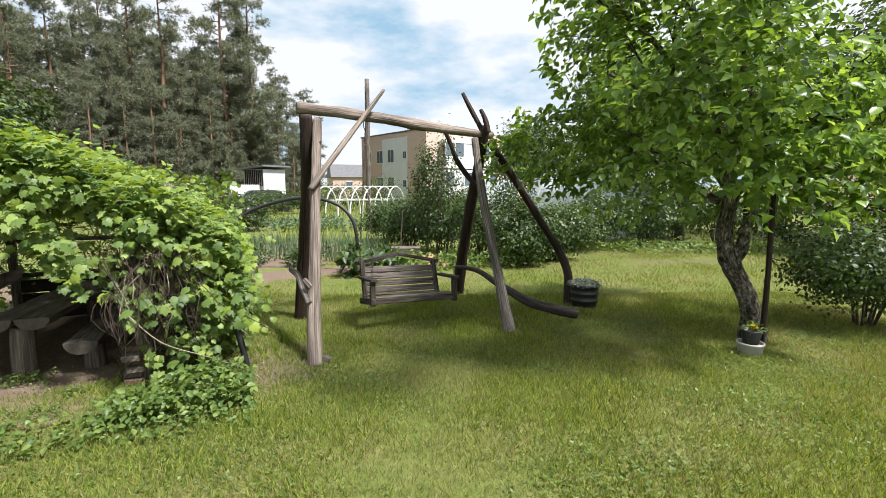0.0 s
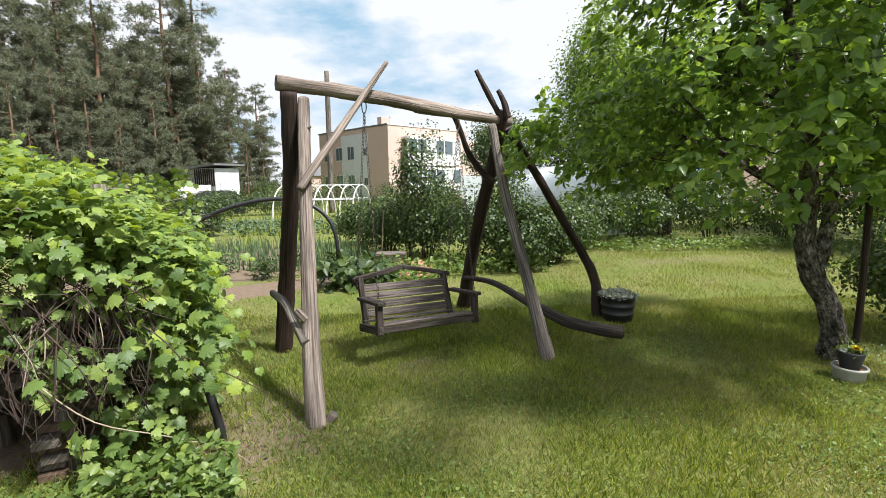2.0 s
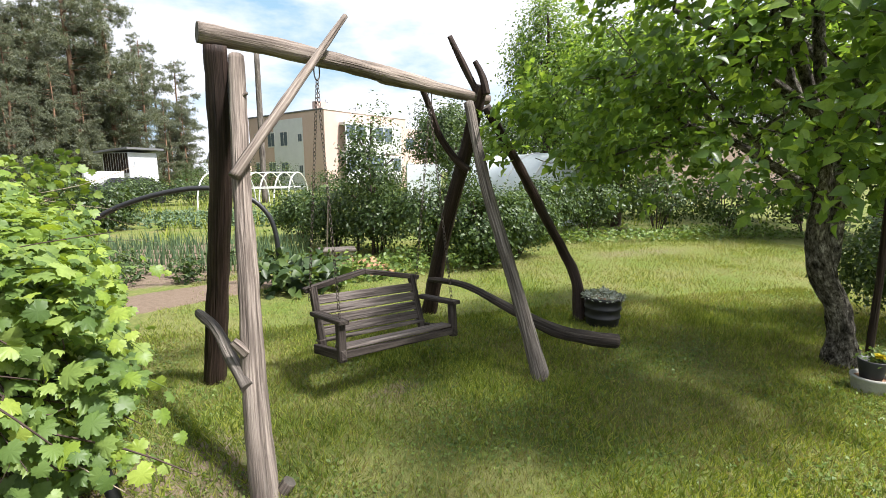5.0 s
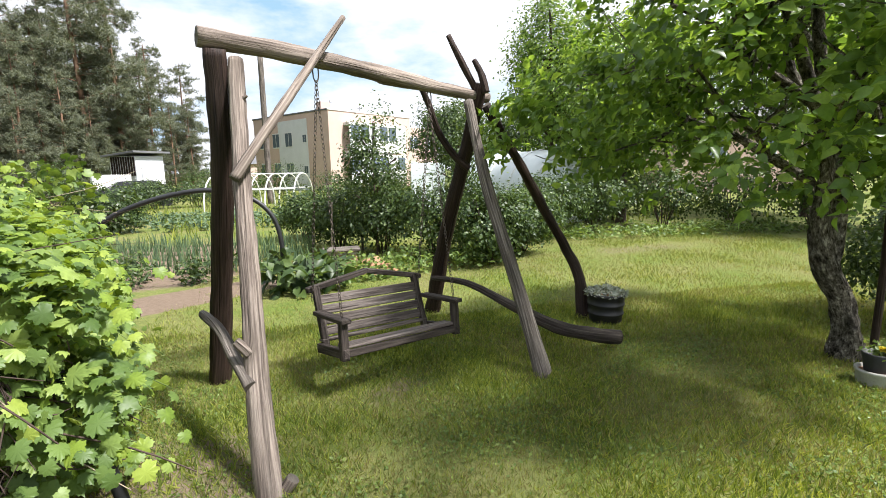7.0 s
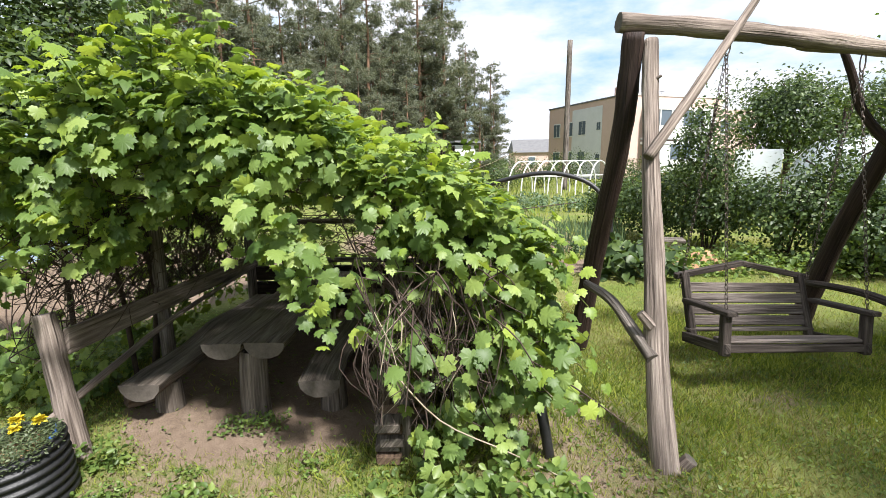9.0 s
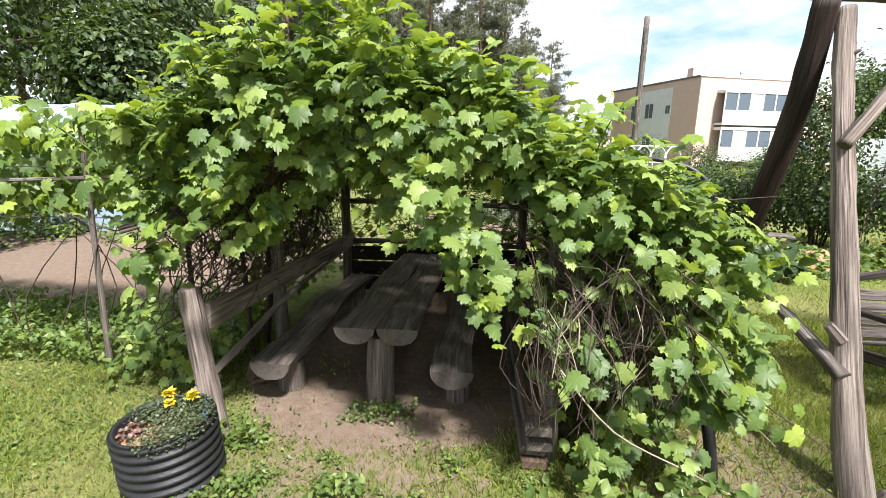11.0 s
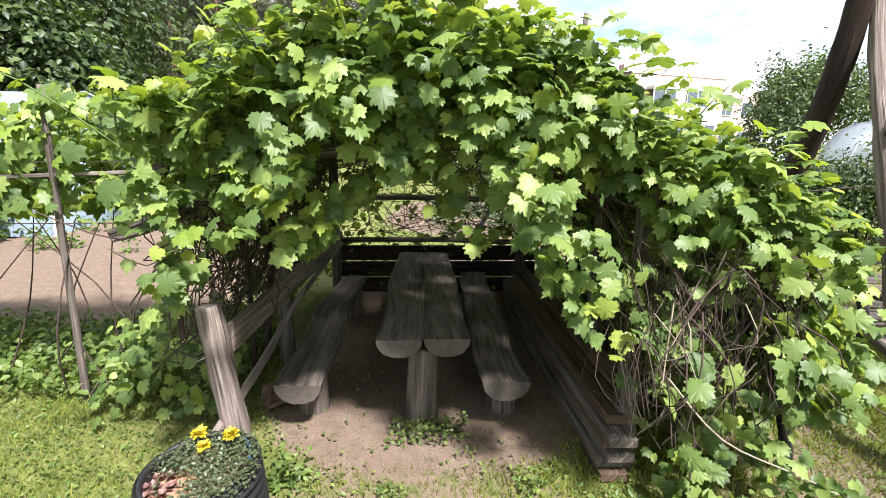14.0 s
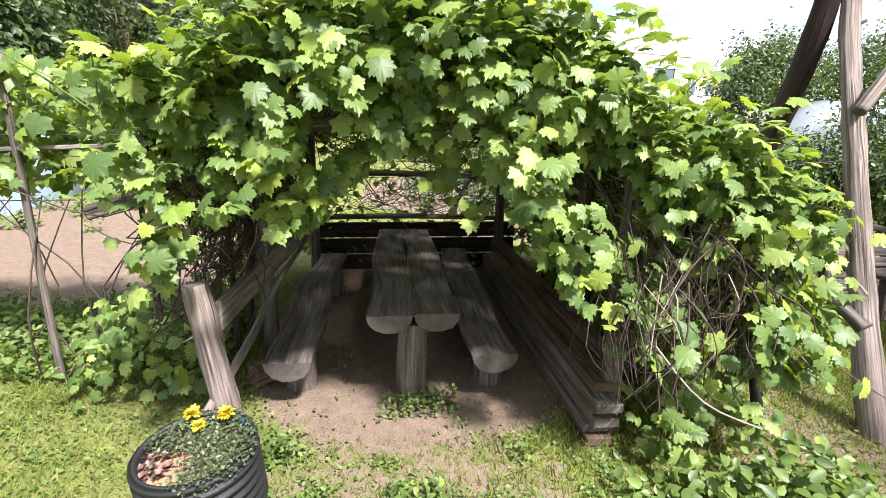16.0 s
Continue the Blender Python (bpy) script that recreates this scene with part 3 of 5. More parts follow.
# ---- arbour ----
def log_slab(name, a, b, width, depth, mat, parent, seed=0.0, label="", wavy=0.03):
    """A half log: flat, worn top and a round underside, from a to b (middle of the top)."""
    a, b = Vector(a), Vector(b)
    d = (b - a).normalized()
    s = d.cross(Vector((0, 0, 1))).normalized()
    bm = bmesh.new()
    uvl = bm.loops.layers.uv.verify()
    profile = [(-1, 0), (-0.6, 0.02), (0, 0.025), (0.6, 0.02), (1, 0), (0.93, -0.4), (0.66, -0.8), (0.25, -1), (-0.25, -1), (-0.66, -0.8), (-0.93, -0.4)]
    rings, n = [], 18
    for i in range(n + 1):
        t = i / n
        c = a + (b - a) * t + s * wavy * noise.noise(Vector((t * 2.5, seed, 0)))
        w = width / 2 * (1 + 0.10 * noise.noise(Vector((t * 3, seed, 7))))
        ring = []
        for px_, pz in profile:
            q = c + s * px_ * w + Vector((0, 0, 1)) * pz * depth
            q += Vector((0, 0, 1)) * 0.006 * noise.noise(q * 9) + s * 0.008 * noise.noise(q * 7 + Vector((3, 0, 0)))
            ring.append(bm.verts.new(q))
        rings.append(ring)
    k = len(profile)
    ln = (b - a).length / n
    for i in range(n):
        for j in range(k):
            f = bm.faces.new((rings[i][j], rings[i][(j + 1) % k], rings[i + 1][(j + 1) % k], rings[i + 1][j]))
            for lp, (q, r) in zip(f.loops, ((j, i), (j + 1, i), (j + 1, i + 1), (j, i + 1))):
                lp[uvl].uv = (q * width / 4 + seed, r * ln + seed)
    for ring in (rings[0][::-1], rings[-1]):
        bm.faces.new(ring).material_index = 1
    return finish(name, bm, [mat, END_GRAIN], parent, label, False)


def garden_table():
    t = thing("garden_table", "low garden table of two split log slabs on stumps", "table")
    log_slab("tabletop_slab", arbour(0.0, -0.135, 0.53), arbour(2.42, -0.135, 0.43), 0.255, 0.10, PLANK_WOOD, t, 1.0)
    log_slab("tabletop_slab", arbour(0.02, 0.125, 0.525), arbour(2.42, 0.120, 0.43), 0.255, 0.10, PLANK_WOOD, t, 2.0)
    for u, top in ((0.16, 0.44), (2.2, 0.35)):
        p = arbour(u, -0.01, -0.15)
        log("stump_leg", [p, (p[0], p[1], 0.2), (p[0] + 0.01, p[1], top)], [0.10, 0.09, 0.085], PLANK_WOOD, t, "round log stump", 14, 4, 0.08, seed=u)


garden_table()


def log_bench(v, u0, u1, seed, z, end):
    t = thing("log_bench", "low bench of one split log slab on stumps", "bench", "benches at the table")
    log_slab("seat_slab", arbour(u0, v, z), arbour(u1, v + end, z - 0.05), 0.26, 0.11, PLANK_WOOD, t, seed, wavy=0.10)
    for u in (u0 + 0.28, u1 - 0.35):
        p = arbour(u, v + 0.02, -0.15)
        log("stump_leg", [p, (p[0], p[1], 0.1), (p[0], p[1], z - 0.09)], [0.10, 0.09, 0.085], PLANK_WOOD, t, "round log stump", 14, 3, 0.08, seed=seed + u)


log_bench(-0.70, 0.04, 2.35, 4.0, 0.245, -0.03)
log_bench(0.46, 0.0, 2.4, 6.0, 0.275, 0.03)


def vine_arbour():
    t = thing("vine_arbour", "old wooden arbour with plank back rails under grapevine", "arbour")
    log("post", [arbour(-0.27, -0.88, -0.15), arbour(-0.22, -0.96, 0.35), arbour(-0.18, -1.03, 0.80)], [0.07, 0.062, 0.058], GREY_WOOD, t, "short weathered log post", seed=21)
    for u, v, h in ((0.9, -1.0, 1.6), (2.5, -0.92, 1.7), (2.6, 1.05, 1.7), (0.6, 1.15, 1.7), (-0.3, 1.0, 1.6)):
        log("post", [arbour(u, v, -0.15), arbour(u, v, h * 0.5), arbour(u + 0.02, v, h)], [0.055, 0.05, 0.045], MID_WOOD, t, "thin upright pole", 8, 3, 0.08, seed=u * 3 + v)
    for z0, z1, hgt in ((0.62, 0.54, 0.155),):
        m, ln = between(arbour(-0.15, -0.955, z0), arbour(2.62, -0.88, z1))
        board("back_rail", (ln, 0.03, hgt), m, GREY_WOOD, t, "wide weathered plank", rough=0.006)
    log("pole_rail", [arbour(-0.5, -1.02, 0.16), arbour(0.2, -0.92, 0.34), arbour(1.0, -0.93, 0.42), arbour(2.5, -0.86, 0.50)], [0.024, 0.023, 0.021, 0.018], GREY_WOOD, t, "thin debarked pole", 8, 4, 0.08, seed=30)
    for u0, v0, z0, u1, v1, z1 in ((-0.5, 0.95, 1.55, 2.8, 1.05, 1.65), (-0.3, -1.12, 1.45, 2.8, -0.95, 1.6), (-0.4, 0.0, 1.85, 2.8, 0.1, 1.9), (-0.2, -1.15, 1.47, -0.2, 1.0, 1.6), (2.6, -1.0, 1.6, 2.6, 1.1, 1.65), (2.6, -0.95, 0.52, 2.62, 1.05, 0.50), (2.6, -0.95, 0.98, 2.6, 1.05, 0.95)):
        log("pole", [arbour(u0, v0, z0), arbour((u0 + u1) / 2, (v0 + v1) / 2, (z0 + z1) / 2 + 0.02), arbour(u1, v1, z1)], [0.03, 0.03, 0.027], MID_WOOD, t, "", 7, 3, 0.08, seed=u0 + v1)
    # added dark boards: the shade low at the back is put into their colour
    for z in (0.0, 0.18, 0.36):
        m, ln = between(arbour(2.68, -1.0, z), arbour(2.70, 1.25, z))
        board("shade_board", (ln, 0.03, 0.165), m, DARK_WOOD, t, "added dark board standing in for the shade at the back", rough=0.008)
    m, ln = between(arbour(0.02, -1.56, 1.10), arbour(0.15, -1.05, 1.25))
    board("roof_board", (ln, 0.10, 0.06), m, BENCH_DARK, t, "broken board end", rough=0.01)
    return t


vine_arbour()


def board_stack():
    rng = random.Random(3)
    group = "stacked boards in the arbour"
    for layer in range(6):
        for col in range(2):
            v = 0.94 + col * 0.15 + rng.uniform(-0.02, 0.02)
            z = 0.03 + layer * 0.058
            u0 = -0.41 + rng.uniform(-0.05, 0.06)
            u0 += 0.32 * col
            if layer > 5 and col == 1:
                continue
            m, ln = between(arbour(u0, v, z - 0.05), arbour(u0 + 2.6 + rng.uniform(-0.3, 0.2), v - 0.05, z - 0.10))
            b = board("board", (ln, 0.14, 0.05), m, LUMBER if (layer + col) % 3 == 0 or layer == 5 else PLANK_WOOD, rough=0.008)
            tagged(b, "old brown board lying on the stack", "board", group)


board_stack()


def offcut(m, size, mat, label):
    tagged(board("firewood_block", size, m, mat, rough=0.012), label, "firewood")


offcut(pose(*arbour(0.36, -0.90, 0.02), 0, 8, 70), (0.20, 0.10, 0.12), LUMBER, "split reddish firewood block beside the log bench")


def lathe(profile, seg=40):
    bm = bmesh.new()
    rings = [[bm.verts.new((r * math.cos(2 * math.pi * k / seg), r * math.sin(2 * math.pi * k / seg), z)) for k in range(seg)] for r, z in profile]
    for a, b in zip(rings, rings[1:]):
        for k in range(seg):
            bm.faces.new((a[k], a[(k + 1) % seg], b[(k + 1) % seg], b[k]))
    return bm


def flower(parent, at, size, rng, name="flower"):
    n = 70
    ang = rng.uniform(0, 6.283, n)
    lift = np.linspace(0.0, 2.2, n)
    nrm = np.stack((-np.cos(ang) * (1 - lift), -np.sin(ang) * (1 - lift), np.full(n, 1.0)), 1) + rng.normal(size=(n, 3)) * 0.25
    tip = np.stack((np.cos(ang), np.sin(ang), lift), 1)
    ob = leaf_part(name, parent, OVAL, [YELLOW_PETAL], np.tile(np.array(at, dtype=float), (n, 1)), turned(nrm, tip), rng.uniform(0.55, 1.0, n) * size, label="double yellow flower head")
    return ob


def ribbed_planter():
    t = thing("ribbed_planter", "planter of ribbed black plastic pipe with yellow marigolds", "planter")
    t.matrix_world = pose(-4.30, 2.98, -0.055, 2.5, -3, 20)
    R, H = 0.238, 0.335
    prof = [(0.0, 0.0), (R - 0.03, 0.0)]
    for k in range(7):
        z = 0.012 + k * (H / 7)
        prof += [(R - 0.018, z), (R - 0.002, z + 0.010), (R, z + 0.018), (R - 0.002, z + 0.026), (R - 0.018, z + 0.036)]
    prof += [(R - 0.012, H), (R - 0.028, H + 0.004), (R - 0.034, H - 0.01), (R - 0.036, 0.22)]
    part("pipe_wall", lathe(prof, 56), BLACK_PLASTIC, t, "ribbed black pipe ring", True)
    rng = np.random.default_rng(2)
    bm = lathe([(0.0, 0.285), (0.1, 0.29), (R - 0.03, 0.27)], 30)
    for v in bm.verts:
        v.co.z += 0.02 * noise.noise(v.co * 20)
    part("soil", bm, CLAY, t, "dark potting soil", True)
    n = 4200
    a, r = rng.uniform(0, 6.283, n), 0.215 * np.sqrt(rng.uniform(0, 1, n))
    x, y = r * np.cos(a), r * np.sin(a)
    keep = ~((x < -0.03) & (y < -0.0)) | (rng.uniform(size=n) < 0.06)
    x, y = x[keep] + 0.03, y[keep] - 0.02
    n = len(x)
    p = np.stack((x, y, 0.30 + rng.uniform(0, 0.075, n)), 1)
    leaf_part("herb_leaves", t, SMALL, [FERN_LEAF], p, cloud_turns(rng, np.tile((0, 0, 1.0), (n, 1)), n, 1, 0.8, 0), rng.uniform(0.010, 0.021, n), label="low ferny marigold leaves")
    for f in ((-0.05, 0.13, 0.395), (0.10, 0.10, 0.405), (0.0, 0.06, 0.385)):
        flower(t, f, 0.042 if f[0] else 0.034, rng)
    for k in range(8):
        q = np.array((-0.12 + rng.uniform(-0.06, 0.05), -0.06 + rng.uniform(-0.07, 0.07), 0.295))
        n = 26
        a, lift = rng.uniform(0, 6.283, n), np.linspace(0.2, 1.8, n)
        tip = np.stack((np.cos(a), np.sin(a), lift), axis=1)
        nrm = np.stack((-np.cos(a) * lift, -np.sin(a) * lift, np.ones(n)), axis=1)
        leaf_part("houseleek", t, OVAL, [HOUSELEEK], np.tile(q, (n, 1)), turned(nrm, tip), rng.uniform(0.022, 0.036, n), label="reddish houseleek rosette")
    bm = lathe([(R - 0.043, 0.25), (R - 0.041, 0.350)], 60)
    bmesh.ops.delete(bm, geom=[v for v in bm.verts if math.atan2(v.co.y, v.co.x) < 0.1 or math.atan2(v.co.y, v.co.x) > 1.0], context="VERTS")
    bmesh.ops.solidify(bm, geom=bm.faces[:], thickness=0.002)
    part("film", bm, BLUE_FILM, t, "torn blue plastic film inside the rim", True)


ribbed_planter()


def black_tub():
    t = thing("black_tub", "black ribbed tub planted with silver-leaved plant", "planter")
    t.matrix_world = pose(1.98, 6.42, 0.0)
    prof = [(0.0, 0.0), (0.16, 0.0), (0.17, 0.02), (0.178, 0.09), (0.190, 0.10), (0.190, 0.115), (0.180, 0.125), (0.186, 0.19), (0.198, 0.20), (0.198, 0.215), (0.188, 0.225), (0.194, 0.29), (0.210, 0.30), (0.210, 0.325), (0.195, 0.33), (0.188, 0.27)]
    part("tub_wall", lathe(prof), BLACK_PLASTIC, t, "", True)
    part("soil", lathe([(0, 0.29), (0.19, 0.285)], 24), CLAY, t, "", True)
    rng = np.random.default_rng(8)
    n = 700
    a, r = rng.uniform(0, 6.283, n), 0.22 * np.sqrt(rng.uniform(0, 1, n))
    p = np.stack((r * np.cos(a), r * np.sin(a), 0.31 + rng.uniform(0, 0.09, n) * (1.2 - r / 0.22)), 1)
    leaf_part("silver_leaves", t, SMALL, [SILVER_LEAF], p, cloud_turns(rng, np.tile((0, 0, 1.0), (n, 1)), n, 0.6, 0.8, 0), rng.uniform(0.025, 0.05, n), label="dusty silver leaves")


black_tub()


def flower_pot():
    t = thing("flower_pot", "pale pot with yellow flower beside the apple trunk", "flower pot")
    t.matrix_world = pose(3.08, 4.52, 0.0) @ Matrix.Scale(0.86, 4)
    part("pot_wall", lathe([(0, 0), (0.10, 0), (0.125, 0.02), (0.135, 0.125), (0.145, 0.13), (0.145, 0.15), (0.125, 0.15), (0.12, 0.10)]), CONCRETE, t, "", True)
    part("soil", lathe([(0, 0.125), (0.125, 0.12)], 24), CLAY, t, "", True)
    part("inner_pot", lathe([(0.07, 0.12), (0.10, 0.30), (0.105, 0.30), (0.11, 0.29), (0.075, 0.12)]), BLACK_PLASTIC, t, "thin dark inner pot", True)
    rng = np.random.default_rng(4)
    n = 120
    p = rng.normal(size=(n, 3)) * (0.05, 0.05, 0.04) + (0, 0, 0.30)
    leaf_part("leaves", t, SMALL, [HERB_LEAF], p, cloud_turns(rng, np.tile((0, 0, 1.0), (n, 1)), n, 0.4, 0.9, 0), rng.uniform(0.03, 0.05, n))
    flower(t, (-0.01, -0.05, 0.34), 0.055, rng)


flower_pot()


# ---- apple tree ----
def branch_tree(rng, start, heading, length, radius, depth, tubes, tips, wander=0.35, up=0.15):
    """Grow one limb and its side limbs; collects tube lines and twig places."""
    pts, rad = [np.array(start)], [radius]
    d = np.array(heading, dtype=float)
    n = 4
    for i in range(n):
        d = d + rng.normal(size=3) * wander * 0.5 + np.array((0, 0, up * 0.3))
        d /= np.linalg.norm(d)
        pts.append(pts[-1] + d * length / n)
        rad.append(radius * (1 - 0.6 * (i + 1) / n))
        if depth <= 1:
            tips.append((pts[-1], d.copy()))
    tubes.append((pts, rad))
    if depth > 0:
        for k in range(4):
            i = rng.integers(1, n + 1)
            nd = d * 0.55 + rng.normal(size=3) * 0.75 + np.array((0, 0, up))
            nd /= np.linalg.norm(nd)
            branch_tree(rng, pts[i], nd, length * rng.uniform(0.55, 0.75), rad[i] * 0.7, depth - 1, tubes, tips, wander, up)


def in_crown(p, c, r):
    q = (p - c) / r
    return (q * q).sum(-1)


def apple_tree():
    t = thing("apple_tree", "old apple tree with crooked trunk and dense crown", "tree")
    rng = np.random.default_rng(11)
    bm = bmesh.new()
    add_tube(bm, [(3.42, 4.98, -0.06), (3.38, 4.97, 0.25), (3.28, 4.98, 0.55), (3.11, 5.01, 0.86), (3.05, 5.04, 1.15), (3.10, 5.08, 1.6), (3.10, 5.15, 2.2)], [0.135, 0.100, 0.090, 0.098, 0.075, 0.066, 0.055], 22, 10, 0.34, True, 3)
    add_tube(bm, [(3.13, 5.02, 0.80), (3.27, 5.06, 1.05), (3.38, 5.16, 1.5), (3.46, 5.3, 2.1)], [0.068, 0.06, 0.052, 0.04], 16, 8, 0.3, True, 4)
    finish("trunk", bm, APPLE_BARK, t, "gnarled grey fissured trunk", True)
    tubes, tips = [], []
    for s, h, l in (((3.05, 5.15, 2.1), (-0.9, -0.1, 0.35), 1.5), ((3.05, 5.15, 2.1), (-0.3, 0.6, 0.9), 1.5), ((3.46, 5.3, 2.0), (0.9, 0.2, 0.5), 1.5), ((3.46, 5.3, 2.1), (0.2, -0.7, 0.8), 1.3),
                    ((3.0, 5.08, 1.5), (-0.9, 0.45, 0.15), 1.5), ((3.36, 5.2, 1.6), (0.6, -0.7, 0.15), 1.1), ((3.04, 5.1, 1.7), (-0.6, -0.75, 0.2), 1.2), ((3.05, 5.15, 2.2), (0.0, 0.1, 1.0), 1.6)):
        branch_tree(rng, s, h, l, 0.045, 2, tubes, tips, 0.45, 0.08)
    # long upper limbs that carry the unseen high boughs, added to shade the lawn
    for mid, end in (((2.5, 4.0, 3.4), (1.75, 2.95, 4.3)), ((2.9, 4.4, 3.1), (2.6, 3.6, 3.95)), ((2.4, 4.8, 3.4), (1.7, 4.2, 4.2)), ((2.3, 4.9, 2.9), (1.55, 4.55, 3.35))):
        tubes.append(([(3.08, 5.10, 1.9), mid, end], [0.05, 0.034, 0.01]))
        for k in range(7):
            q = np.array(end) + rng.normal(size=3) * (0.5, 0.5, 0.22)
            tubes.append(([tuple(np.array(mid) * 0.3 + np.array(end) * 0.7), tuple((q + np.array(end)) / 2), tuple(q)], [0.012, 0.009, 0.004]))
    bm = bmesh.new()
    for pts, rad in tubes:
        line, rr = [Vector(p) for p in pts], [max(r, 0.004) for r in rad]
        if rad[0] > 0.03:
            finish("limb", add_tube(bmesh.new(), line, rr, 8, 3, 0.12, False), APPLE_BARK, t, "", True)
        else:
            add_tube(bm, line, rr, 5, 2, 0.08, False)
    tagged(finish("twig_mass", bm, APPLE_BARK, t, "dark thin twigs", True), kind="stuff")
    c, r = np.array((3.05, 5.05, 2.65)), np.array((1.95, 1.95, 1.6))
    spots = [p for p, d in tips if in_crown(p, c, r) < 1.15 and p[2] > 1.4]
    lobes = []
    # lobes centred above z 3.3 are out of view, added to shade swing and lawn
    for lc, lr, m in ((c, r, 390), ((1.45, 6.0, 2.12), (1.1, 0.7, 0.5), 130), ((1.55, 4.55, 3.35), (0.75, 0.7, 0.5), 80), ((1.7, 4.2, 4.2), (1.0, 0.9, 0.55), 90), ((2.6, 3.6, 3.95), (1.4, 1.3, 0.9), 120), ((1.75, 2.95, 4.3), (1.2, 1.1, 0.7), 95), ((2.25, 4.05, 2.75), (0.9, 0.7, 0.8), 90), ((1.9, 3.75, 2.95), (0.8, 0.6, 0.6), 70), ((3.25, 4.05, 1.78), (0.95, 0.5, 0.42), 70), ((4.3, 4.9, 2.0), (0.8, 0.8, 0.55), 34)):
        q = rng.normal(size=(m, 3))
        q /= np.linalg.norm(q, axis=1, keepdims=True)
        lobes.append(np.array(lc) + q * np.array(lr) * rng.uniform(0.45 if m < 200 else 0.72, 1.02, (m, 1)))
    extra = np.concatenate(lobes)
    wob = np.array([noise.noise(Vector(p) * 0.9) for p in extra])
    extra = extra[(wob > -0.08) & (extra[:, 2] > 1.25)]
    spots = np.concatenate((np.array(spots)[::2], extra[::2]))
    # each spot carries a few short shoots, each shoot a row of leaves
    P, TIP, OUT = [], [], []
    for q in spots:
        away = (q - c) / r
        away = away / (np.linalg.norm(away) + 1e-6)
        for k in range(rng.integers(3, 6)):
            d = away * 0.7 + rng.normal(size=3) * 0.6 + np.array((0, 0, -0.05))
            d /= np.linalg.norm(d)
            root = q + rng.normal(size=3) * 0.09
            m = rng.integers(5, 9)
            f = np.linspace(0.15, 1.0, m)[:, None] * rng.uniform(0.16, 0.30)
            side = np.cross(d, rng.normal(size=3))
            side /= np.linalg.norm(side) + 1e-6
            sgn = np.where(np.arange(m) % 2 == 0, 1.0, -1.0)[:, None]
            P.append(root + d * f)
            TIP.append(d * 0.6 + side * sgn + rng.normal(size=(m, 3)) * 0.3 + np.array((0, 0, -0.35)))
            OUT.append(np.tile(away * 0.45 + np.array((0, 0, 0.75)), (m, 1)) + rng.normal(size=(m, 3)) * 0.45)
    p, tip, nrm = np.concatenate(P), np.concatenate(TIP), np.concatenate(OUT)
    low = p[:, 2] > 1.30
    p, tip, nrm = p[low], tip[low], nrm[low]
    n = len(p)
    leaf_part("crown", t, OVAL, [APPLE_LEAF], p, turned(nrm, tip), rng.uniform(0.065, 0.12, n), label="fresh green leafy crown")
    return t


apple_tree()
s = tagged(log("tree_stake", [(3.33, 4.72, -0.1), (3.34, 4.73, 0.8), (3.32, 4.74, 1.75)], [0.028, 0.026, 0.024], DARK_WOOD, None, "", 8, 3), "thin wooden stake beside the apple trunk", "stake")


# ---- shrubs and trees ----
def leafy_crown(name, parent, rng, centre, radii, count, size, mats, template=SMALL, clumps=60, spread_=0.22, up=0.5, label="", floor_=0.03):
    c, r = np.array(centre, dtype=float), np.array(radii, dtype=float)
    d = rng.normal(size=(clumps, 3))
    d /= np.linalg.norm(d, axis=1, keepdims=True)
    k = c + d * r * (rng.uniform(0.25, 1.0, (clumps, 1)) ** 0.5) * rng.uniform(0.75, 1.08, (clumps, 1))
    p = np.repeat(k, max(1, count // clumps), axis=0)
    p = p + rng.normal(size=p.shape) * r * spread_
    p = p[p[:, 2] > floor_]
    out = (p - c) / r
    out /= np.linalg.norm(out, axis=1, keepdims=True) + 1e-6
    n = len(p)
    return leaf_part(name, parent, template, mats, p, cloud_turns(rng, out, n, up, 0.6, 0.4), rng.uniform(size * 0.65, size * 1.25, n), label=label)


def shrub(name, label, x, y, height, radius, mats, seed, count=2600, size=0.045, template=SMALL, category="shrub", group=""):
    t = thing(name, label, category, group)
    t.location = (x, y, 0)
    rng = np.random.default_rng(seed)
    for k in range(9):
        a = 2 * math.pi * k / 9 + rng.uniform(0, 0.5)
        rr = radius * rng.uniform(0.3, 0.75)
        h = height * rng.uniform(0.65, 0.95)
        bm = add_tube(bmesh.new(), [(0.08 * math.cos(a), 0.08 * math.sin(a), -0.03), (rr * 0.5 * math.cos(a), rr * 0.5 * math.sin(a), h * 0.5), (rr * math.cos(a), rr * math.sin(a), h)], [0.016, 0.011, 0.004], 5, 3, 0.05, False)
        finish("stem", bm, TWIG, t, "", True)
    leafy_crown("foliage", t, rng, (0, 0, height * 0.56), (radius, radius, height * 0.46), count, size, mats, template, clumps=90, spread_=0.16)
    return t


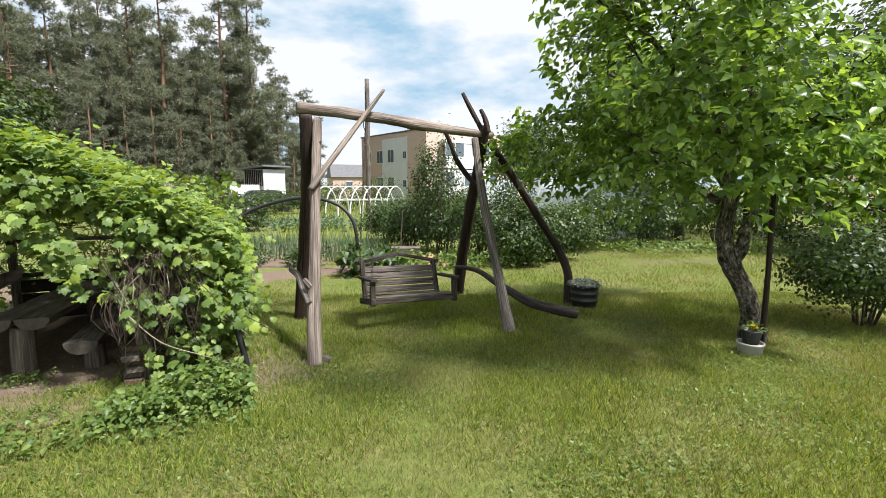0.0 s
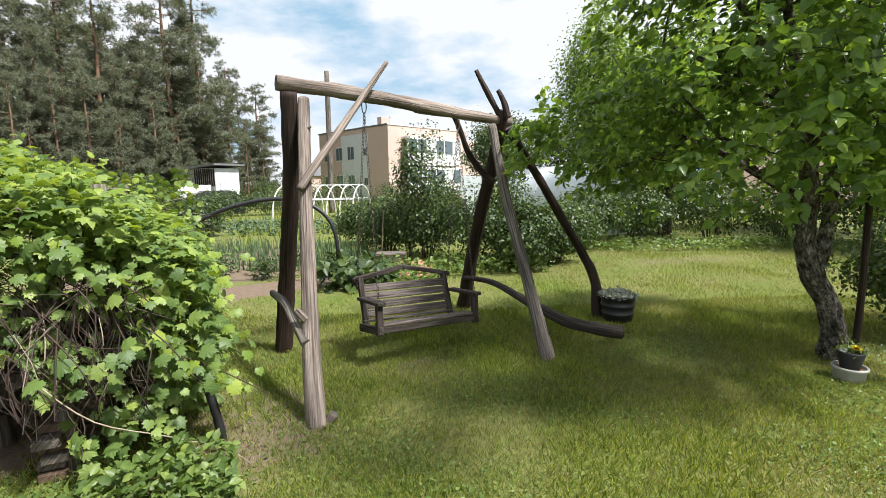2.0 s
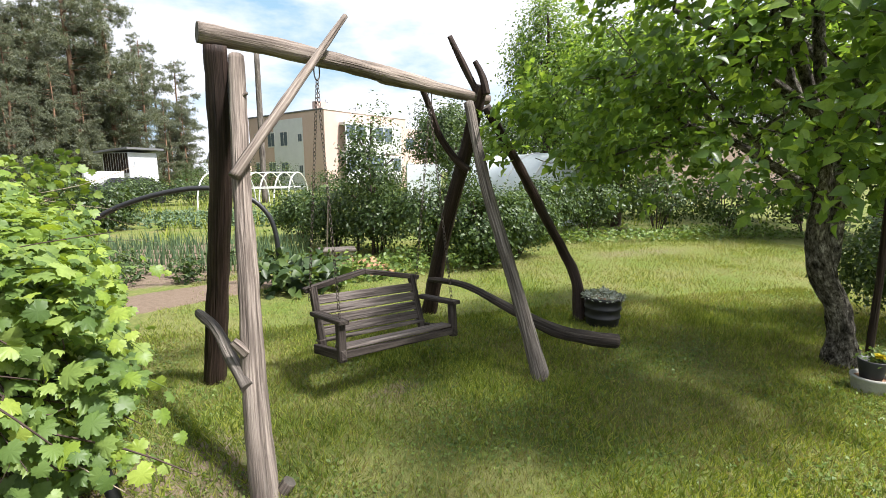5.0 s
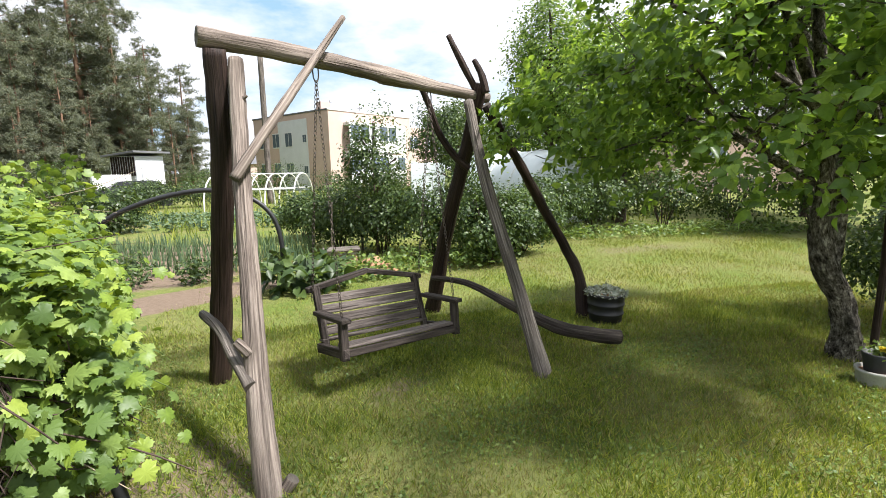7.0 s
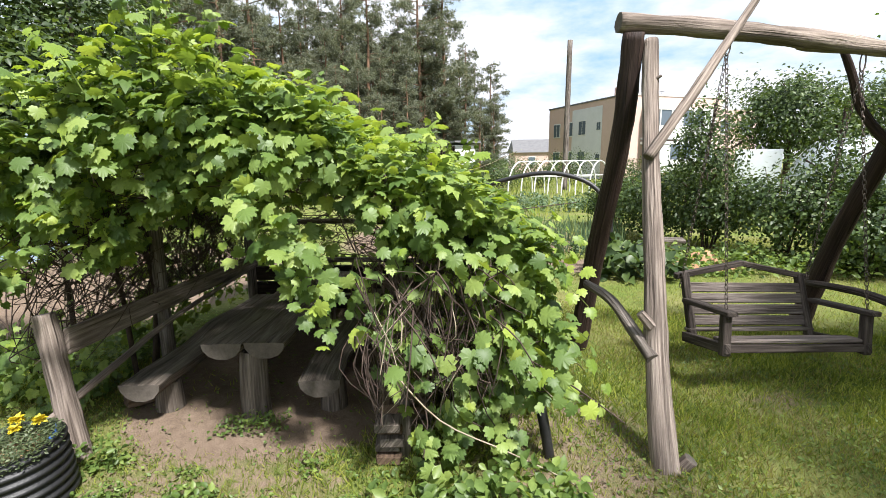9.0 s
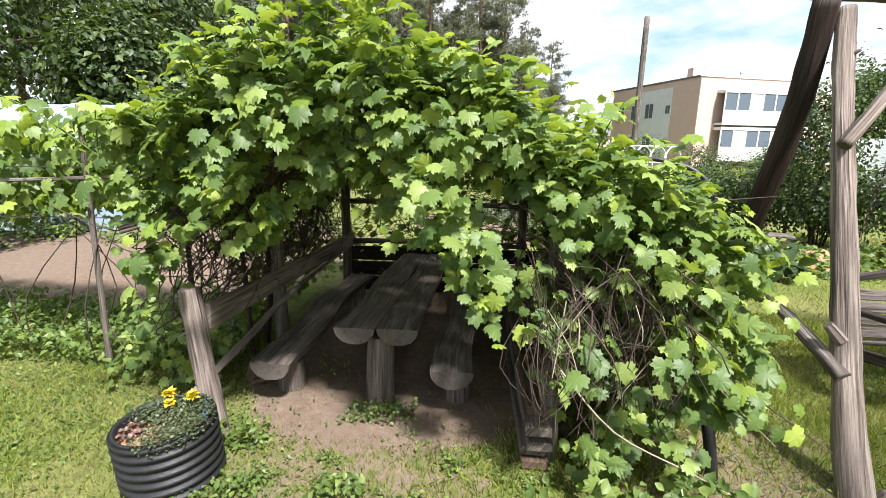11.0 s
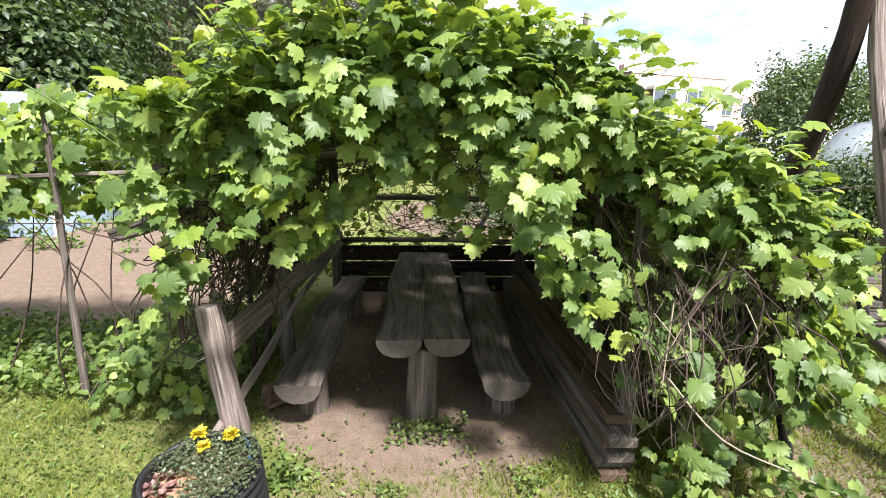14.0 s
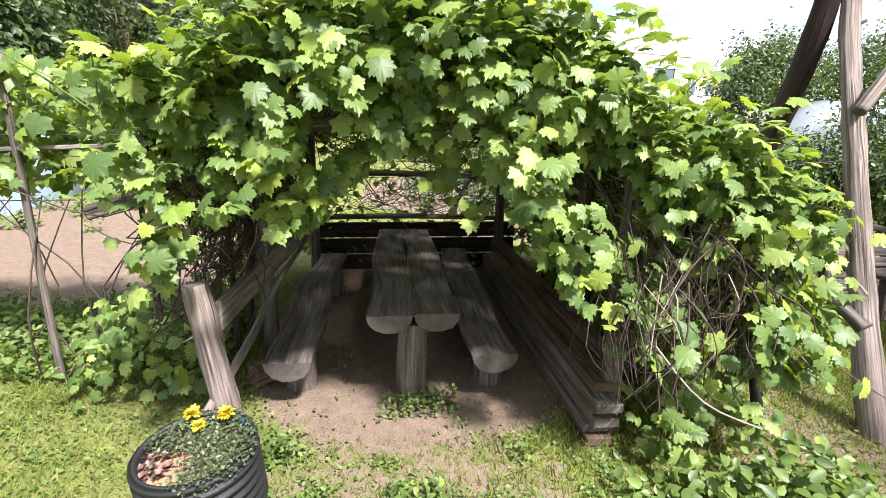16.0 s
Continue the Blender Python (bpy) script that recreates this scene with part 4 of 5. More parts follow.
def broad_tree(x, y, height, radius, seed, mats, count=7000, size=0.14, label="leafy broad-leaved tree with dense green crown", low=0.3, trunk=0.16):
    t = thing("broadleaf_tree", label, "tree", "trees round the garden")
    t.location = (x, y, 0)
    rng = np.random.default_rng(seed)
    bm = bmesh.new()
    add_tube(bm, [(0, 0, -0.1), (0.05 * height * 0.1, 0, height * 0.3), (0.0, 0.1, height * 0.6), (0.05, 0.1, height * 0.9)], [trunk, trunk * 0.8, trunk * 0.5, 0.03], 9, 4, 0.08, False)
    for k in range(8):
        a = 2.4 * k
        z = height * (low + 0.06 * k)
        add_tube(bm, [(0, 0, z), (radius * 0.4 * math.cos(a), radius * 0.4 * math.sin(a), z + height * 0.10), (radius * 0.8 * math.cos(a), radius * 0.8 * math.sin(a), z + height * 0.16)], [trunk * 0.4, trunk * 0.25, 0.02], 6, 3, 0.06, False)
    finish("trunk", bm, TWIG, t, "", True)
    leafy_crown("crown", t, rng, (0, 0, height * (0.5 + low / 2)), (radius, radius, height * (0.52 - low / 2)), count, size, mats, OVAL, clumps=110, spread_=0.15, label="uneven leafy crown")
    return t


shrub("currant_shrub", "low spreading green currant bush on the lawn", 5.05, 5.45, 1.35, 0.9, [SHRUB_LEAF], 21, 9000, 0.058)
for k, (x, y, h, r) in enumerate(((1.75, 9.9, 1.35, 0.75), (0.9, 10.6, 1.6, 0.8), (2.6, 10.6, 1.2, 0.8), (0.0, 11.6, 1.5, 0.85), (-0.9, 12.5, 1.45, 0.8), (-1.7, 14.2, 1.3, 0.8), (3.4, 12.2, 1.2, 0.9))):
    shrub("currant_shrub", "dense dark green currant bush behind the swing", x, y, h, r, [SHRUB_LEAF], 30 + k, 4600, 0.075, group="bushes behind the swing")
for k, (x, y, h, r) in enumerate(((4.3, 13.0, 1.5, 1.0), (5.8, 13.4, 1.5, 1.0), (7.6, 15.2, 1.8, 1.1), (7.8, 13.2, 1.7, 1.1), (9.4, 12.6, 1.9, 1.2), (11.0, 11.6, 2.0, 1.2), (12.4, 9.8, 2.0, 1.2), (12.8, 7.6, 2.0, 1.3))):
    shrub("hedge_shrub", "green overgrown bush at the lawn's edge", x, y, h, r, [SHRUB_LEAF], 50 + k, 3600, 0.09, group="bushes at the lawn's edge")
broad_tree(-0.15, 11.3, 2.9, 0.62, 71, [SHRUB_LEAF], 3600, 0.065, "slender young fruit tree with thin airy crown", 0.2, 0.02)
broad_tree(1.6, 11.0, 2.7, 0.6, 72, [SHRUB_LEAF], 2600, 0.06, "slender young fruit tree with thin airy crown", 0.2, 0.02)
for k, (x, y, h, r) in enumerate(((7.4, 14.6, 5.6, 2.2), (11.6, 10.4, 5.2, 2.2), (6.9, 18.6, 7.8, 1.6), (9.5, 18.5, 7.0, 2.8), (13.5, 14.0, 7.5, 3.0), (14.5, 7.5, 6.5, 2.6), (5.4, 27.8, 5.4, 2.4), (11.0, 31.0, 6.2, 3.4), (16.0, 24.0, 8.0, 3.6))):
    broad_tree(x, y, h, r, 80 + k, [APPLE_LEAF if k < 3 else SHRUB_LEAF], 16000 if k < 4 else 9000, 0.11 if k < 3 else 0.16)
for k, (x, y, h, r) in enumerate(((-26, 9, 12, 4.6), (-24, 16, 11, 4.2), (-29, 3, 13, 5.0), (-30, 21, 12, 4.4), (-27, -4, 12, 4.6), (-20.5, 12.5, 6, 2.6), (-34, 12, 15, 5.0), (-23, 24, 7.0, 3.0))):
    broad_tree(x, y, h, r, 100 + k, [TREE_LEAF], 9000, 0.26, "dark broad-leaved tree at the wood's edge", 0.12, 0.22)


def pine_tree(seed):
    t = thing("pine_tree", "tall pine with reddish trunk and grey-green needles", "tree", "pines of the wood")
    rng = np.random.default_rng(seed)
    H = 17.0 + rng.uniform(-1.5, 1.5)
    bm = bmesh.new()
    add_tube(bm, [(0, 0, -0.2), (0.1, 0, H * 0.35), (0.0, 0.15, H * 0.7), (0.1, 0.1, H * 0.98)], [0.20, 0.16, 0.10, 0.02], 9, 4, 0.06, False)
    places, outs = [], []
    for k in range(46):
        z = H * (0.07 + 0.91 * (k / 46))
        a = rng.uniform(0, 6.283)
        reach = (0.8 + 3.3 * (1 - k / 46) ** 0.7) * rng.uniform(0.45, 1.1)
        tipz = z + reach * rng.uniform(-0.05, 0.35)
        end = np.array((reach * math.cos(a), reach * math.sin(a), tipz))
        add_tube(bm, [(0, 0, z), tuple(end * 0.5 + np.array((0, 0, z * 0.5))), tuple(end)], [0.045, 0.03, 0.01], 5, 2, 0.05, False)
        m = int(6 + reach * 8)
        f = 1.05 - 0.75 * rng.uniform(0, 1, m) ** 1.5
        p = np.array((0, 0, z)) * (1 - f[:, None]) + end * f[:, None] + rng.normal(size=(m, 3)) * (0.24, 0.24, 0.10)
        places.append(p)
        outs.append(np.tile((math.cos(a), math.sin(a), 0.3), (m, 1)))
    finish("trunk", bm, PINE_BARK, t, "reddish pine trunk", True)
    p, o = np.concatenate(places), np.concatenate(outs)
    p, o = np.repeat(p, 3, axis=0), np.repeat(o, 3, axis=0)
    p = p + rng.normal(size=p.shape) * 0.15
    n = len(p)
    leaf_part("needle_crown", t, TUFT, [NEEDLES], p, turned(rng.normal(size=(n, 3)), o + rng.normal(size=(n, 3)) * 0.7 + (0, 0, 0.4)), rng.uniform(0.26, 0.44, n), label="grey-green needle tufts")
    return t


pines = [pine_tree(201), pine_tree(202), pine_tree(203)]
rng = random.Random(7)
spots = []
for row in range(4):
    for k in range(15):
        f = k / 14
        spots.append((-27 - row * 4.5 + 8.5 * f + rng.uniform(-1.2, 1.2), 25 + 36 * f + row * 2.0 + rng.uniform(-1.4, 1.4), rng.uniform(0.82, 1.12) * (0.9 + 0.03 * row)))
for k in range(26):
    f = k / 25
    spots.append((-25.5 + 9.5 * f + rng.uniform(-1, 1), 23 + 36 * f + rng.uniform(-1, 1), rng.uniform(0.35, 0.62)))
spots += [(-20.6, 45.5, 1.2), (-18.6, 47.0, 1.16)]
for k in range(10):
    spots.append((-33 - rng.uniform(0, 6), -6 + 4.2 * k, rng.uniform(0.9, 1.15)))
for k, (x, y, s) in enumerate(spots):
    m = pose(x, y, 0, 0, 0, rng.uniform(0, 360))
    if k < 3:
        pines[k].matrix_world = m
    else:
        copy_thing(pines[k % 3], m @ Matrix.Scale(s, 4))


# ---- buildings ----
def apartment_house():
    t = thing("apartment_house", "two-storey pinkish brick house with glazed balconies", "house")
    t.matrix_world = pose(-1.65, 46.9, 0, 0, 0, math.degrees(math.atan2(0.64, 0.77)))   # x along the sunny front, y along the shaded side
    LX, LY, H = 11.0, 12.5, 7.3
    def wall(size, at, mat, name="wall", label=""):
        return board(name, size, pose(*at), mat, t, label, 0.01)
    wall((LX, 0.3, H), (LX / 2, 0.15, H / 2), PLASTER_PINK)
    wall((0.3, LY - 0.6, H), (0.15, LY / 2, H / 2), PLASTER_PINK)
    wall((LX, 0.3, H), (LX / 2, LY - 0.15, H / 2), PLASTER_PINK)
    wall((0.3, LY - 0.6, H), (LX - 0.15, LY / 2, H / 2), PLASTER_PINK)
    wall((LX - 0.6, LY - 0.6, 0.2), (LX / 2, LY / 2, H - 0.25), ROOF_FELT, "roof", "flat felt roof")
    wall((LX + 0.2, 0.12, 0.14), (LX / 2, -0.005, H + 0.07), WHITE_PAINT, "coping")
    wall((0.12, LY + 0.1, 0.14), (-0.005, LY / 2 + 0.06, H + 0.07), ROOF_FELT, "coping")
    wall((1.1, 0.7, 1.5), (2.2, 3.4, H + 0.45), PLASTER_PINK, "chimney")
    wall((0.04, 4.8, H - 0.5), (-0.02, 5.6, H / 2 - 0.25), PLASTER_WHITE, "render_panel", "pale grey render strip")
    def window(x, y, z, w, h, side):
        rot = 0 if side == "front" else 90
        o = pose(x, y, z, 0, 0, rot)
        wf = part("window", add_box(bmesh.new(), (w, 0.08, h), o, 0.01), WHITE_PAINT, t)
        for sx in (-1, 1):
            p = o @ pose(sx * w * 0.245, (-0.045 if side == "front" else 0.045), 0)
            part("pane", add_box(bmesh.new(), (w * 0.43, 0.012, h * 0.86), p, 0), WINDOW_GLASS, wf)
    for z in (2.0, 4.95):
        for y in (3.6, 6.2, 8.4, 10.8):
            window(-0.04, y, z, 1.2 if y > 4 else 0.6, 1.5 if y > 4 else 0.8, "side")
        # glazed balcony
        b = wall((7.6, 0.9, 0.18), (5.5, -0.45, z - 1.35), WHITE_PAINT, "balcony", "white glazed balcony")
        part("parapet", add_box(bmesh.new(), (7.6, 0.06, 1.0), pose(5.5, -0.87, z - 0.76), 0.01), WHITE_PAINT, b)
        part("lintel", add_box(bmesh.new(), (7.6, 0.9, 0.25), pose(5.5, -0.45, z + 1.22), 0.01), WHITE_PAINT, b)
        for k in range(7):
            part("mullion", add_box(bmesh.new(), (0.13, 0.07, 1.36), pose(1.75 + k * 1.25, -0.86, z + 0.42), 0.01), WHITE_PAINT, b)
            if k < 6:
                part("pane", add_box(bmesh.new(), (1.12, 0.02, 1.34), pose(2.375 + k * 1.25, -0.84, z + 0.42), 0), CURTAINED if (k + int(z)) % 3 == 0 else WINDOW_GLASS, b)
    for x, h in ((3.5, 1.6), (7.5, 1.3)):
        bm = add_tube(bmesh.new(), [(x, 4, H - 0.2), (x, 4, H + h)], [0.03, 0.02], 6, 1, 0, True)
        part("aerial", bm, CHAIN_METAL, t)
        part("crossbar", add_box(bmesh.new(), (0.6, 0.03, 0.03), pose(x, 4, H + h * 0.85), 0), CHAIN_METAL, t)
    wall((6.0, 9.0, 6.5), (14.03, 5.5, 3.25), PLASTER_PINK, "wing", "lower wing of the house")
    for z in (2.0, 4.8):
        for x in (12.6, 15.4):
            window(x, 0.97, z, 1.5, 1.4, "front")


apartment_house()
pole = thing("utility_pole", "tall bare wooden utility pole", "pole")
pole.matrix_world = pose(-4.75, 30.0, 0)
log("shaft", [(0, 0, -0.3), (0.02, 0, 4), (0.05, 0, 8.25)], [0.17, 0.155, 0.14], MID_WOOD, pole, "", 12, 4, 0.03)


def far_house(x, y, turn, w, d, h, label):
    t = thing("far_house", label, "house")
    t.matrix_world = pose(x, y, 0, 0, 0, turn)
    board("wall", (w, d, h), pose(0, 0, h / 2), PLASTER_PINK, t)
    bm = bmesh.new()
    vs = [bm.verts.new(p) for p in ((-w / 2 - .3, -d / 2 - .3, h), (w / 2 + .3, -d / 2 - .3, h), (w / 2 + .3, d / 2 + .3, h), (-w / 2 - .3, d / 2 + .3, h), (-w / 2, 0, h + 2.2), (w / 2, 0, h + 2.2))]
    for f in ((0, 1, 5, 4), (2, 3, 4, 5), (0, 4, 3), (1, 2, 5), (0, 3, 2, 1)):
        bm.faces.new([vs[i] for i in f])
    part("roof", bm, ROOF_FELT, t, "pitched roof")
    for k in (-0.28, 0.0, 0.28):
        wv = part("window", add_box(bmesh.new(), (1.2, 0.08, 1.3), pose(k * w, -d / 2 - 0.03, h * 0.6), 0.01), WHITE_PAINT, t)
        part("pane", add_box(bmesh.new(), (1.0, 0.02, 1.1), pose(k * w, -d / 2 - 0.075, h * 0.6), 0), WINDOW_GLASS, wv)


far_house(-13.5, 82, 20, 12, 8, 3.2, "distant yellowish house behind the gardens")
far_house(26, 30, -20, 10, 8, 4.5, "house with brown roof behind the trees")


def garden_shed():
    t = thing("garden_shed", "garden shed with dark slatted side and white front", "shed")
    t.matrix_world = pose(-12.75, 33.6, 0, 0, 0, 62)
    W, D, H = 2.0, 2.0, 2.9
    board("wall", (W, 0.12, H), pose(W / 2, 0.06, H / 2), PLASTER_WHITE, t, "white front wall")
    board("wall", (0.12, D - 0.26, H), pose(0.06, D / 2, H / 2), WHITE_PAINT, t)
    board("wall", (W, 0.12, H), pose(W / 2, D - 0.06, H / 2), WHITE_PAINT, t)
    board("wall", (0.12, D - 0.26, H), pose(W - 0.06, D / 2, H / 2), WHITE_PAINT, t)
    for k in range(10):
        board("slat", (0.03, 0.13, 1.15), pose(-0.02, 0.12 + k * 0.19, H - 0.62), DARK_WOOD, t, along=2)
    board("roof", (W + 0.6, D + 0.6, 0.12), pose(W / 2, D / 2, H + 0.12, -5), ROOF_FELT, t, "flat overhanging roof")
    d = board("door", (1.5, 0.05, 2.2), pose(W / 2 + 0.1, -0.03, 1.3), PLASTER_WHITE, t, "wide white door")
    board("wall_low", (2.4, 0.15, 1.8), pose(-1.4, 0.3, 0.9), WHITE_PAINT, t, "low white wall")


garden_shed()


def parked_car():
    t = thing("parked_car", "dark car parked beside the shed", "car")
    t.matrix_world = pose(-12.0, 31.0, 0, 0, 0, 30)
    bm = bmesh.new()
    prof = [(-2.1, 0.35), (-2.15, 0.75), (-1.9, 0.95), (-1.2, 1.0), (-0.7, 1.42), (0.9, 1.45), (1.6, 1.02), (2.1, 0.95), (2.15, 0.4)]
    left = [bm.verts.new((x, -0.8 + max(0, z - 1) * 0.35, z)) for x, z in prof]
    right = [bm.verts.new((x, 0.8 - max(0, z - 1) * 0.35, z)) for x, z in prof]
    bm.faces.new(left), bm.faces.new(right[::-1])
    for i in range(len(prof)):
        j = (i + 1) % len(prof)
        bm.faces.new((left[i], right[i], right[j], left[j]))
    bmesh.ops.bevel(bm, geom=bm.edges[:], offset=0.05, segments=2, affect="EDGES")
    part("body", bm, CAR_PAINT, t, "", True)
    for x in (-1.35, 1.35):
        for y in (-0.75, 0.75):
            w = bmesh.new()
            bmesh.ops.create_cone(w, cap_ends=True, segments=20, radius1=0.32, radius2=0.32, depth=0.2, matrix=pose(x, y, 0.32, 90))
            part("wheel", w, BLACK_PLASTIC, t)


parked_car()


def arch_line(cx, cy, w, h, turn, n=13):
    """Points of an upright hoop, foot to foot."""
    c, s = math.cos(turn), math.sin(turn)
    pts = []
    for a in np.linspace(0, math.pi, n):
        x = -math.cos(a) * w / 2
        z = math.sin(a) ** 0.8 * h
        pts.append((cx + x * c, cy + x * s, z - (0.05 if a in (0, math.pi) else 0)))
    return pts


t = thing("tunnel_frame", "white hoop frame of a garden tunnel without cover", "greenhouse frame")
for k in range(7):
    part("hoop", add_tube(bmesh.new(), arch_line(-6.5 + k * 0.64, 26 + k * 0.09, 2.3, 1.68, 1.2), [0.035] * 13, 7, 1, 0, False), WHITE_PAINT, t, "", True)
for z, off in ((1.68, 0.0), (0.95, 0.98), (0.95, -0.98)):
    m, ln = between((-6.5 + off * 0.36, 26 + off, z), (-2.66 + off * 0.36, 26.54 + off, z))
    part("ridge", add_box(bmesh.new(), (ln, 0.05, 0.05), m, 0.01), WHITE_PAINT, t)

hp = [(-4.85, 9.1, -0.05), (-4.55, 9.1, 0.58), (-3.95, 9.1, 1.08), (-3.35, 9.1, 1.34), (-2.65, 9.1, 1.46), (-2.10, 9.1, 1.35), (-1.80, 9.1, 1.09), (-1.69, 9.1, 0.72), (-1.69, 9.1, 0.28), (-1.69, 9.1, -0.06)]
hoop = tagged(finish("pipe_hoop", add_tube(bmesh.new(), hp, [0.034] * 10, 10, 5, 0, True), BLACK_PLASTIC, None, "", True), "black plastic pipe bent into a hoop", "hoop")
pp = [arbour(-0.36, 1.86, -0.15), arbour(-0.28, 1.74, 0.45), arbour(0.1, 1.45, 1.1), arbour(0.5, 1.1, 1.5)]
tagged(finish("pipe_support", add_tube(bmesh.new(), pp, [0.030] * 4, 10, 5, 0, True), BLACK_PLASTIC, None, "", True), "black plastic pipe leaning under the vine", "pipe")


def plastic_greenhouse(x, y, turn, w, ln, h, label, mat):
    t = thing("greenhouse", label, "greenhouse")
    t.matrix_world = pose(x, y, 0, 0, 0, turn)
    n = 14
    bm = bmesh.new()
    rows = []
    for k in range(13):
        px_ = ln * k / 12
        rows.append([bm.verts.new((px_, -math.cos(a) * w / 2 + 0.01 * noise.noise(Vector((px_ * 2, a * 2, 0))), max(0, math.sin(a) ** 0.75 * h + 0.02 * noise.noise(Vector((px_, a * 2, 3)))))) for a in np.linspace(0, math.pi, n)])
    for a, b in zip(rows, rows[1:]):
        for k in range(n - 1):
            bm.faces.new((a[k], a[k + 1], b[k + 1], b[k]))
    bm.faces.new(rows[0]), bm.faces.new(rows[-1][::-1])
    part("cover", bm, mat, t, "", True)
    for k in range(0, 13, 3):
        pts = [(ln * k / 12, -math.cos(a) * (w / 2 + 0.02), max(0, math.sin(a) ** 0.75 * (h + 0.02))) for a in np.linspace(0, math.pi, 11)]
        part("rib", add_tube(bmesh.new(), pts, [0.02] * 11, 6, 1, 0, False), WHITE_PAINT, t, "", True)
    return t


plastic_greenhouse(4.6, 20.2, -75, 2.8, 5.2, 2.25, "white plastic-covered arched greenhouse", POLY_SHEET)
plastic_greenhouse(-17.0, 5.0, 28, 2.8, 6.0, 2.3, "bluish plastic garden tunnel", FILM_BLUE)
m, ln = between((1.8, 19.6, 0.97), (3.1, 19.6, 0.97))
tagged(board("fence_panel", (ln, 0.04, 1.95), m, POLY_SHEET), "pale translucent sheet fence beside the greenhouse", "fence")


# ---- grapevine over the arbour ----
ROOF_V = (-1.22, -1.12, -0.87, -0.5, 0.0, 0.4, 0.7, 1.0, 1.45, 1.72, 1.95)
ROOF_Z = (1.32, 1.58, 1.78, 1.97, 2.09, 1.98, 1.82, 1.66, 1.42, 1.16, 0.62)
OPEN_Z = (0.0, 0.3, 0.6, 0.9, 1.15, 1.40, 1.50)
OPEN_R = (1.00, 0.94, 0.66, 0.42, 0.27, 0.16, 0.00)
OPEN_L = (-0.98, -0.98, -0.97, -0.88, -0.54, -0.28, -0.10)


def in_opening(v, z):
    low = z - 0.15
    return (low < 1.5) & (v < np.interp(low, OPEN_Z, OPEN_R) + 0.06) & (v > np.interp(low, OPEN_Z, OPEN_L) - 0.06)


def to_world(u, v, z):
    return np.stack((GX + GU[0] * u + GV[0] * v, GY + GU[1] * u + GV[1] * v, z), axis=1)


def lumps(p, scale):
    return np.array([noise.noise(Vector(q) * scale) for q in p])


def grapevine():
    t = thing("grapevine", "grapevine with broad lobed leaves covering the arbour", "vine")
    rng = np.random.default_rng(31)
    U, Vv, Z, N, Y, L = [], [], [], [], [], []

    def put(u, v, z, n, young, inner=0):
        L.append(np.full(len(u), inner))
        U.append(u), Vv.append(v), Z.append(z), N.append(np.tile(np.array(n, dtype=float), (len(u), 1))), Y.append(np.full(len(u), young))
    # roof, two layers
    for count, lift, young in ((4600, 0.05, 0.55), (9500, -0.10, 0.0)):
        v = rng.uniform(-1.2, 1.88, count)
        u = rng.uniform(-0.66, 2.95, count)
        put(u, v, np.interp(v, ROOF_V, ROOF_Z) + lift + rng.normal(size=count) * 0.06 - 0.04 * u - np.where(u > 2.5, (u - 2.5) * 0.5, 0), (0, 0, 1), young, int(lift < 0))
    # front curtain
    v, z = rng.uniform(-1.08, 1.92, 7400), rng.uniform(0.0, 2.15, 7400)
    top = np.interp(v, ROOF_V, ROOF_Z)
    low = np.where(v > 0.6, 0.05, np.where(v < -0.9, 0.92, 0.8))
    bare = (np.abs(v - (1.12 + 0.10 * np.sin(z * 5))) < 0.36) & (z < 1.22) & (z > 0.12) & (rng.uniform(size=7400) < 0.55)
    ok = (z < top + 0.03) & (z > low) & ~in_opening(v, z) & ~bare & ~((v > 1.62) & (z < 0.42))
    put(-0.53 + rng.normal(size=ok.sum()) * 0.09 + 0.12 * (top[ok] - z[ok] < 0.15), v[ok], z[ok], (0, -1, 0.35), 0.12)
    v = rng.uniform(-1.2, 1.2, 900)
    top = np.interp(v, ROOF_V, ROOF_Z)
    z = top - rng.uniform(0.0, 0.5, 900)
    ok = z > 1.5
    put(rng.uniform(-0.5, -0.2, 900)[ok], v[ok], z[ok], (0, -1, 0.3), 0.2)
    # the edge of the opening hangs inwards
    z = rng.uniform(1.12, 1.68, 420)
    v = np.where(rng.uniform(size=420) < 0.5, np.interp(z, OPEN_Z, OPEN_R), np.interp(z, OPEN_Z, OPEN_L)) + rng.normal(size=420) * 0.06
    put(rng.uniform(-0.5, 0.0, 420), v, z, (0, -1, 0.2), 0.15)
    # right flank
    u, z = rng.uniform(-0.6, 2.7, 3600), rng.uniform(0.0, 1.35, 3600)
    bare = ((np.abs(u + 0.2) < 0.16) & (z < 0.9) & (rng.uniform(size=3600) < 0.6)) | ((u < -0.05) & (z < 0.45))
    put(u[~bare], (1.76 - 0.14 * z + rng.normal(size=3600) * 0.09)[~bare], z[~bare], (1, -0.25, 0.35), 0.2)
    u, z = rng.uniform(-0.2, 2.7, 2200), rng.uniform(0.25, 1.6, 2200)
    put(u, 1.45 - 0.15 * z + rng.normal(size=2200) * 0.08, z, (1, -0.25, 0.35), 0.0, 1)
    # left flank, thin below
    u, z = rng.uniform(-0.3, 2.8, 900), rng.uniform(0.98, 1.55, 900)
    put(u, -1.10 + rng.normal(size=900) * 0.06, z, (-1, 0, 0.3), 0.1)
    u, z = rng.uniform(0.9, 2.8, 520), rng.uniform(0.1, 0.8, 520)
    put(u, -1.34 + rng.normal(size=520) * 0.06, z, (-1, 0, 0.3), 0.1, 1)
    v, z = rng.uniform(-1.3, 1.8, 900), rng.uniform(0.0, 1.9, 900)
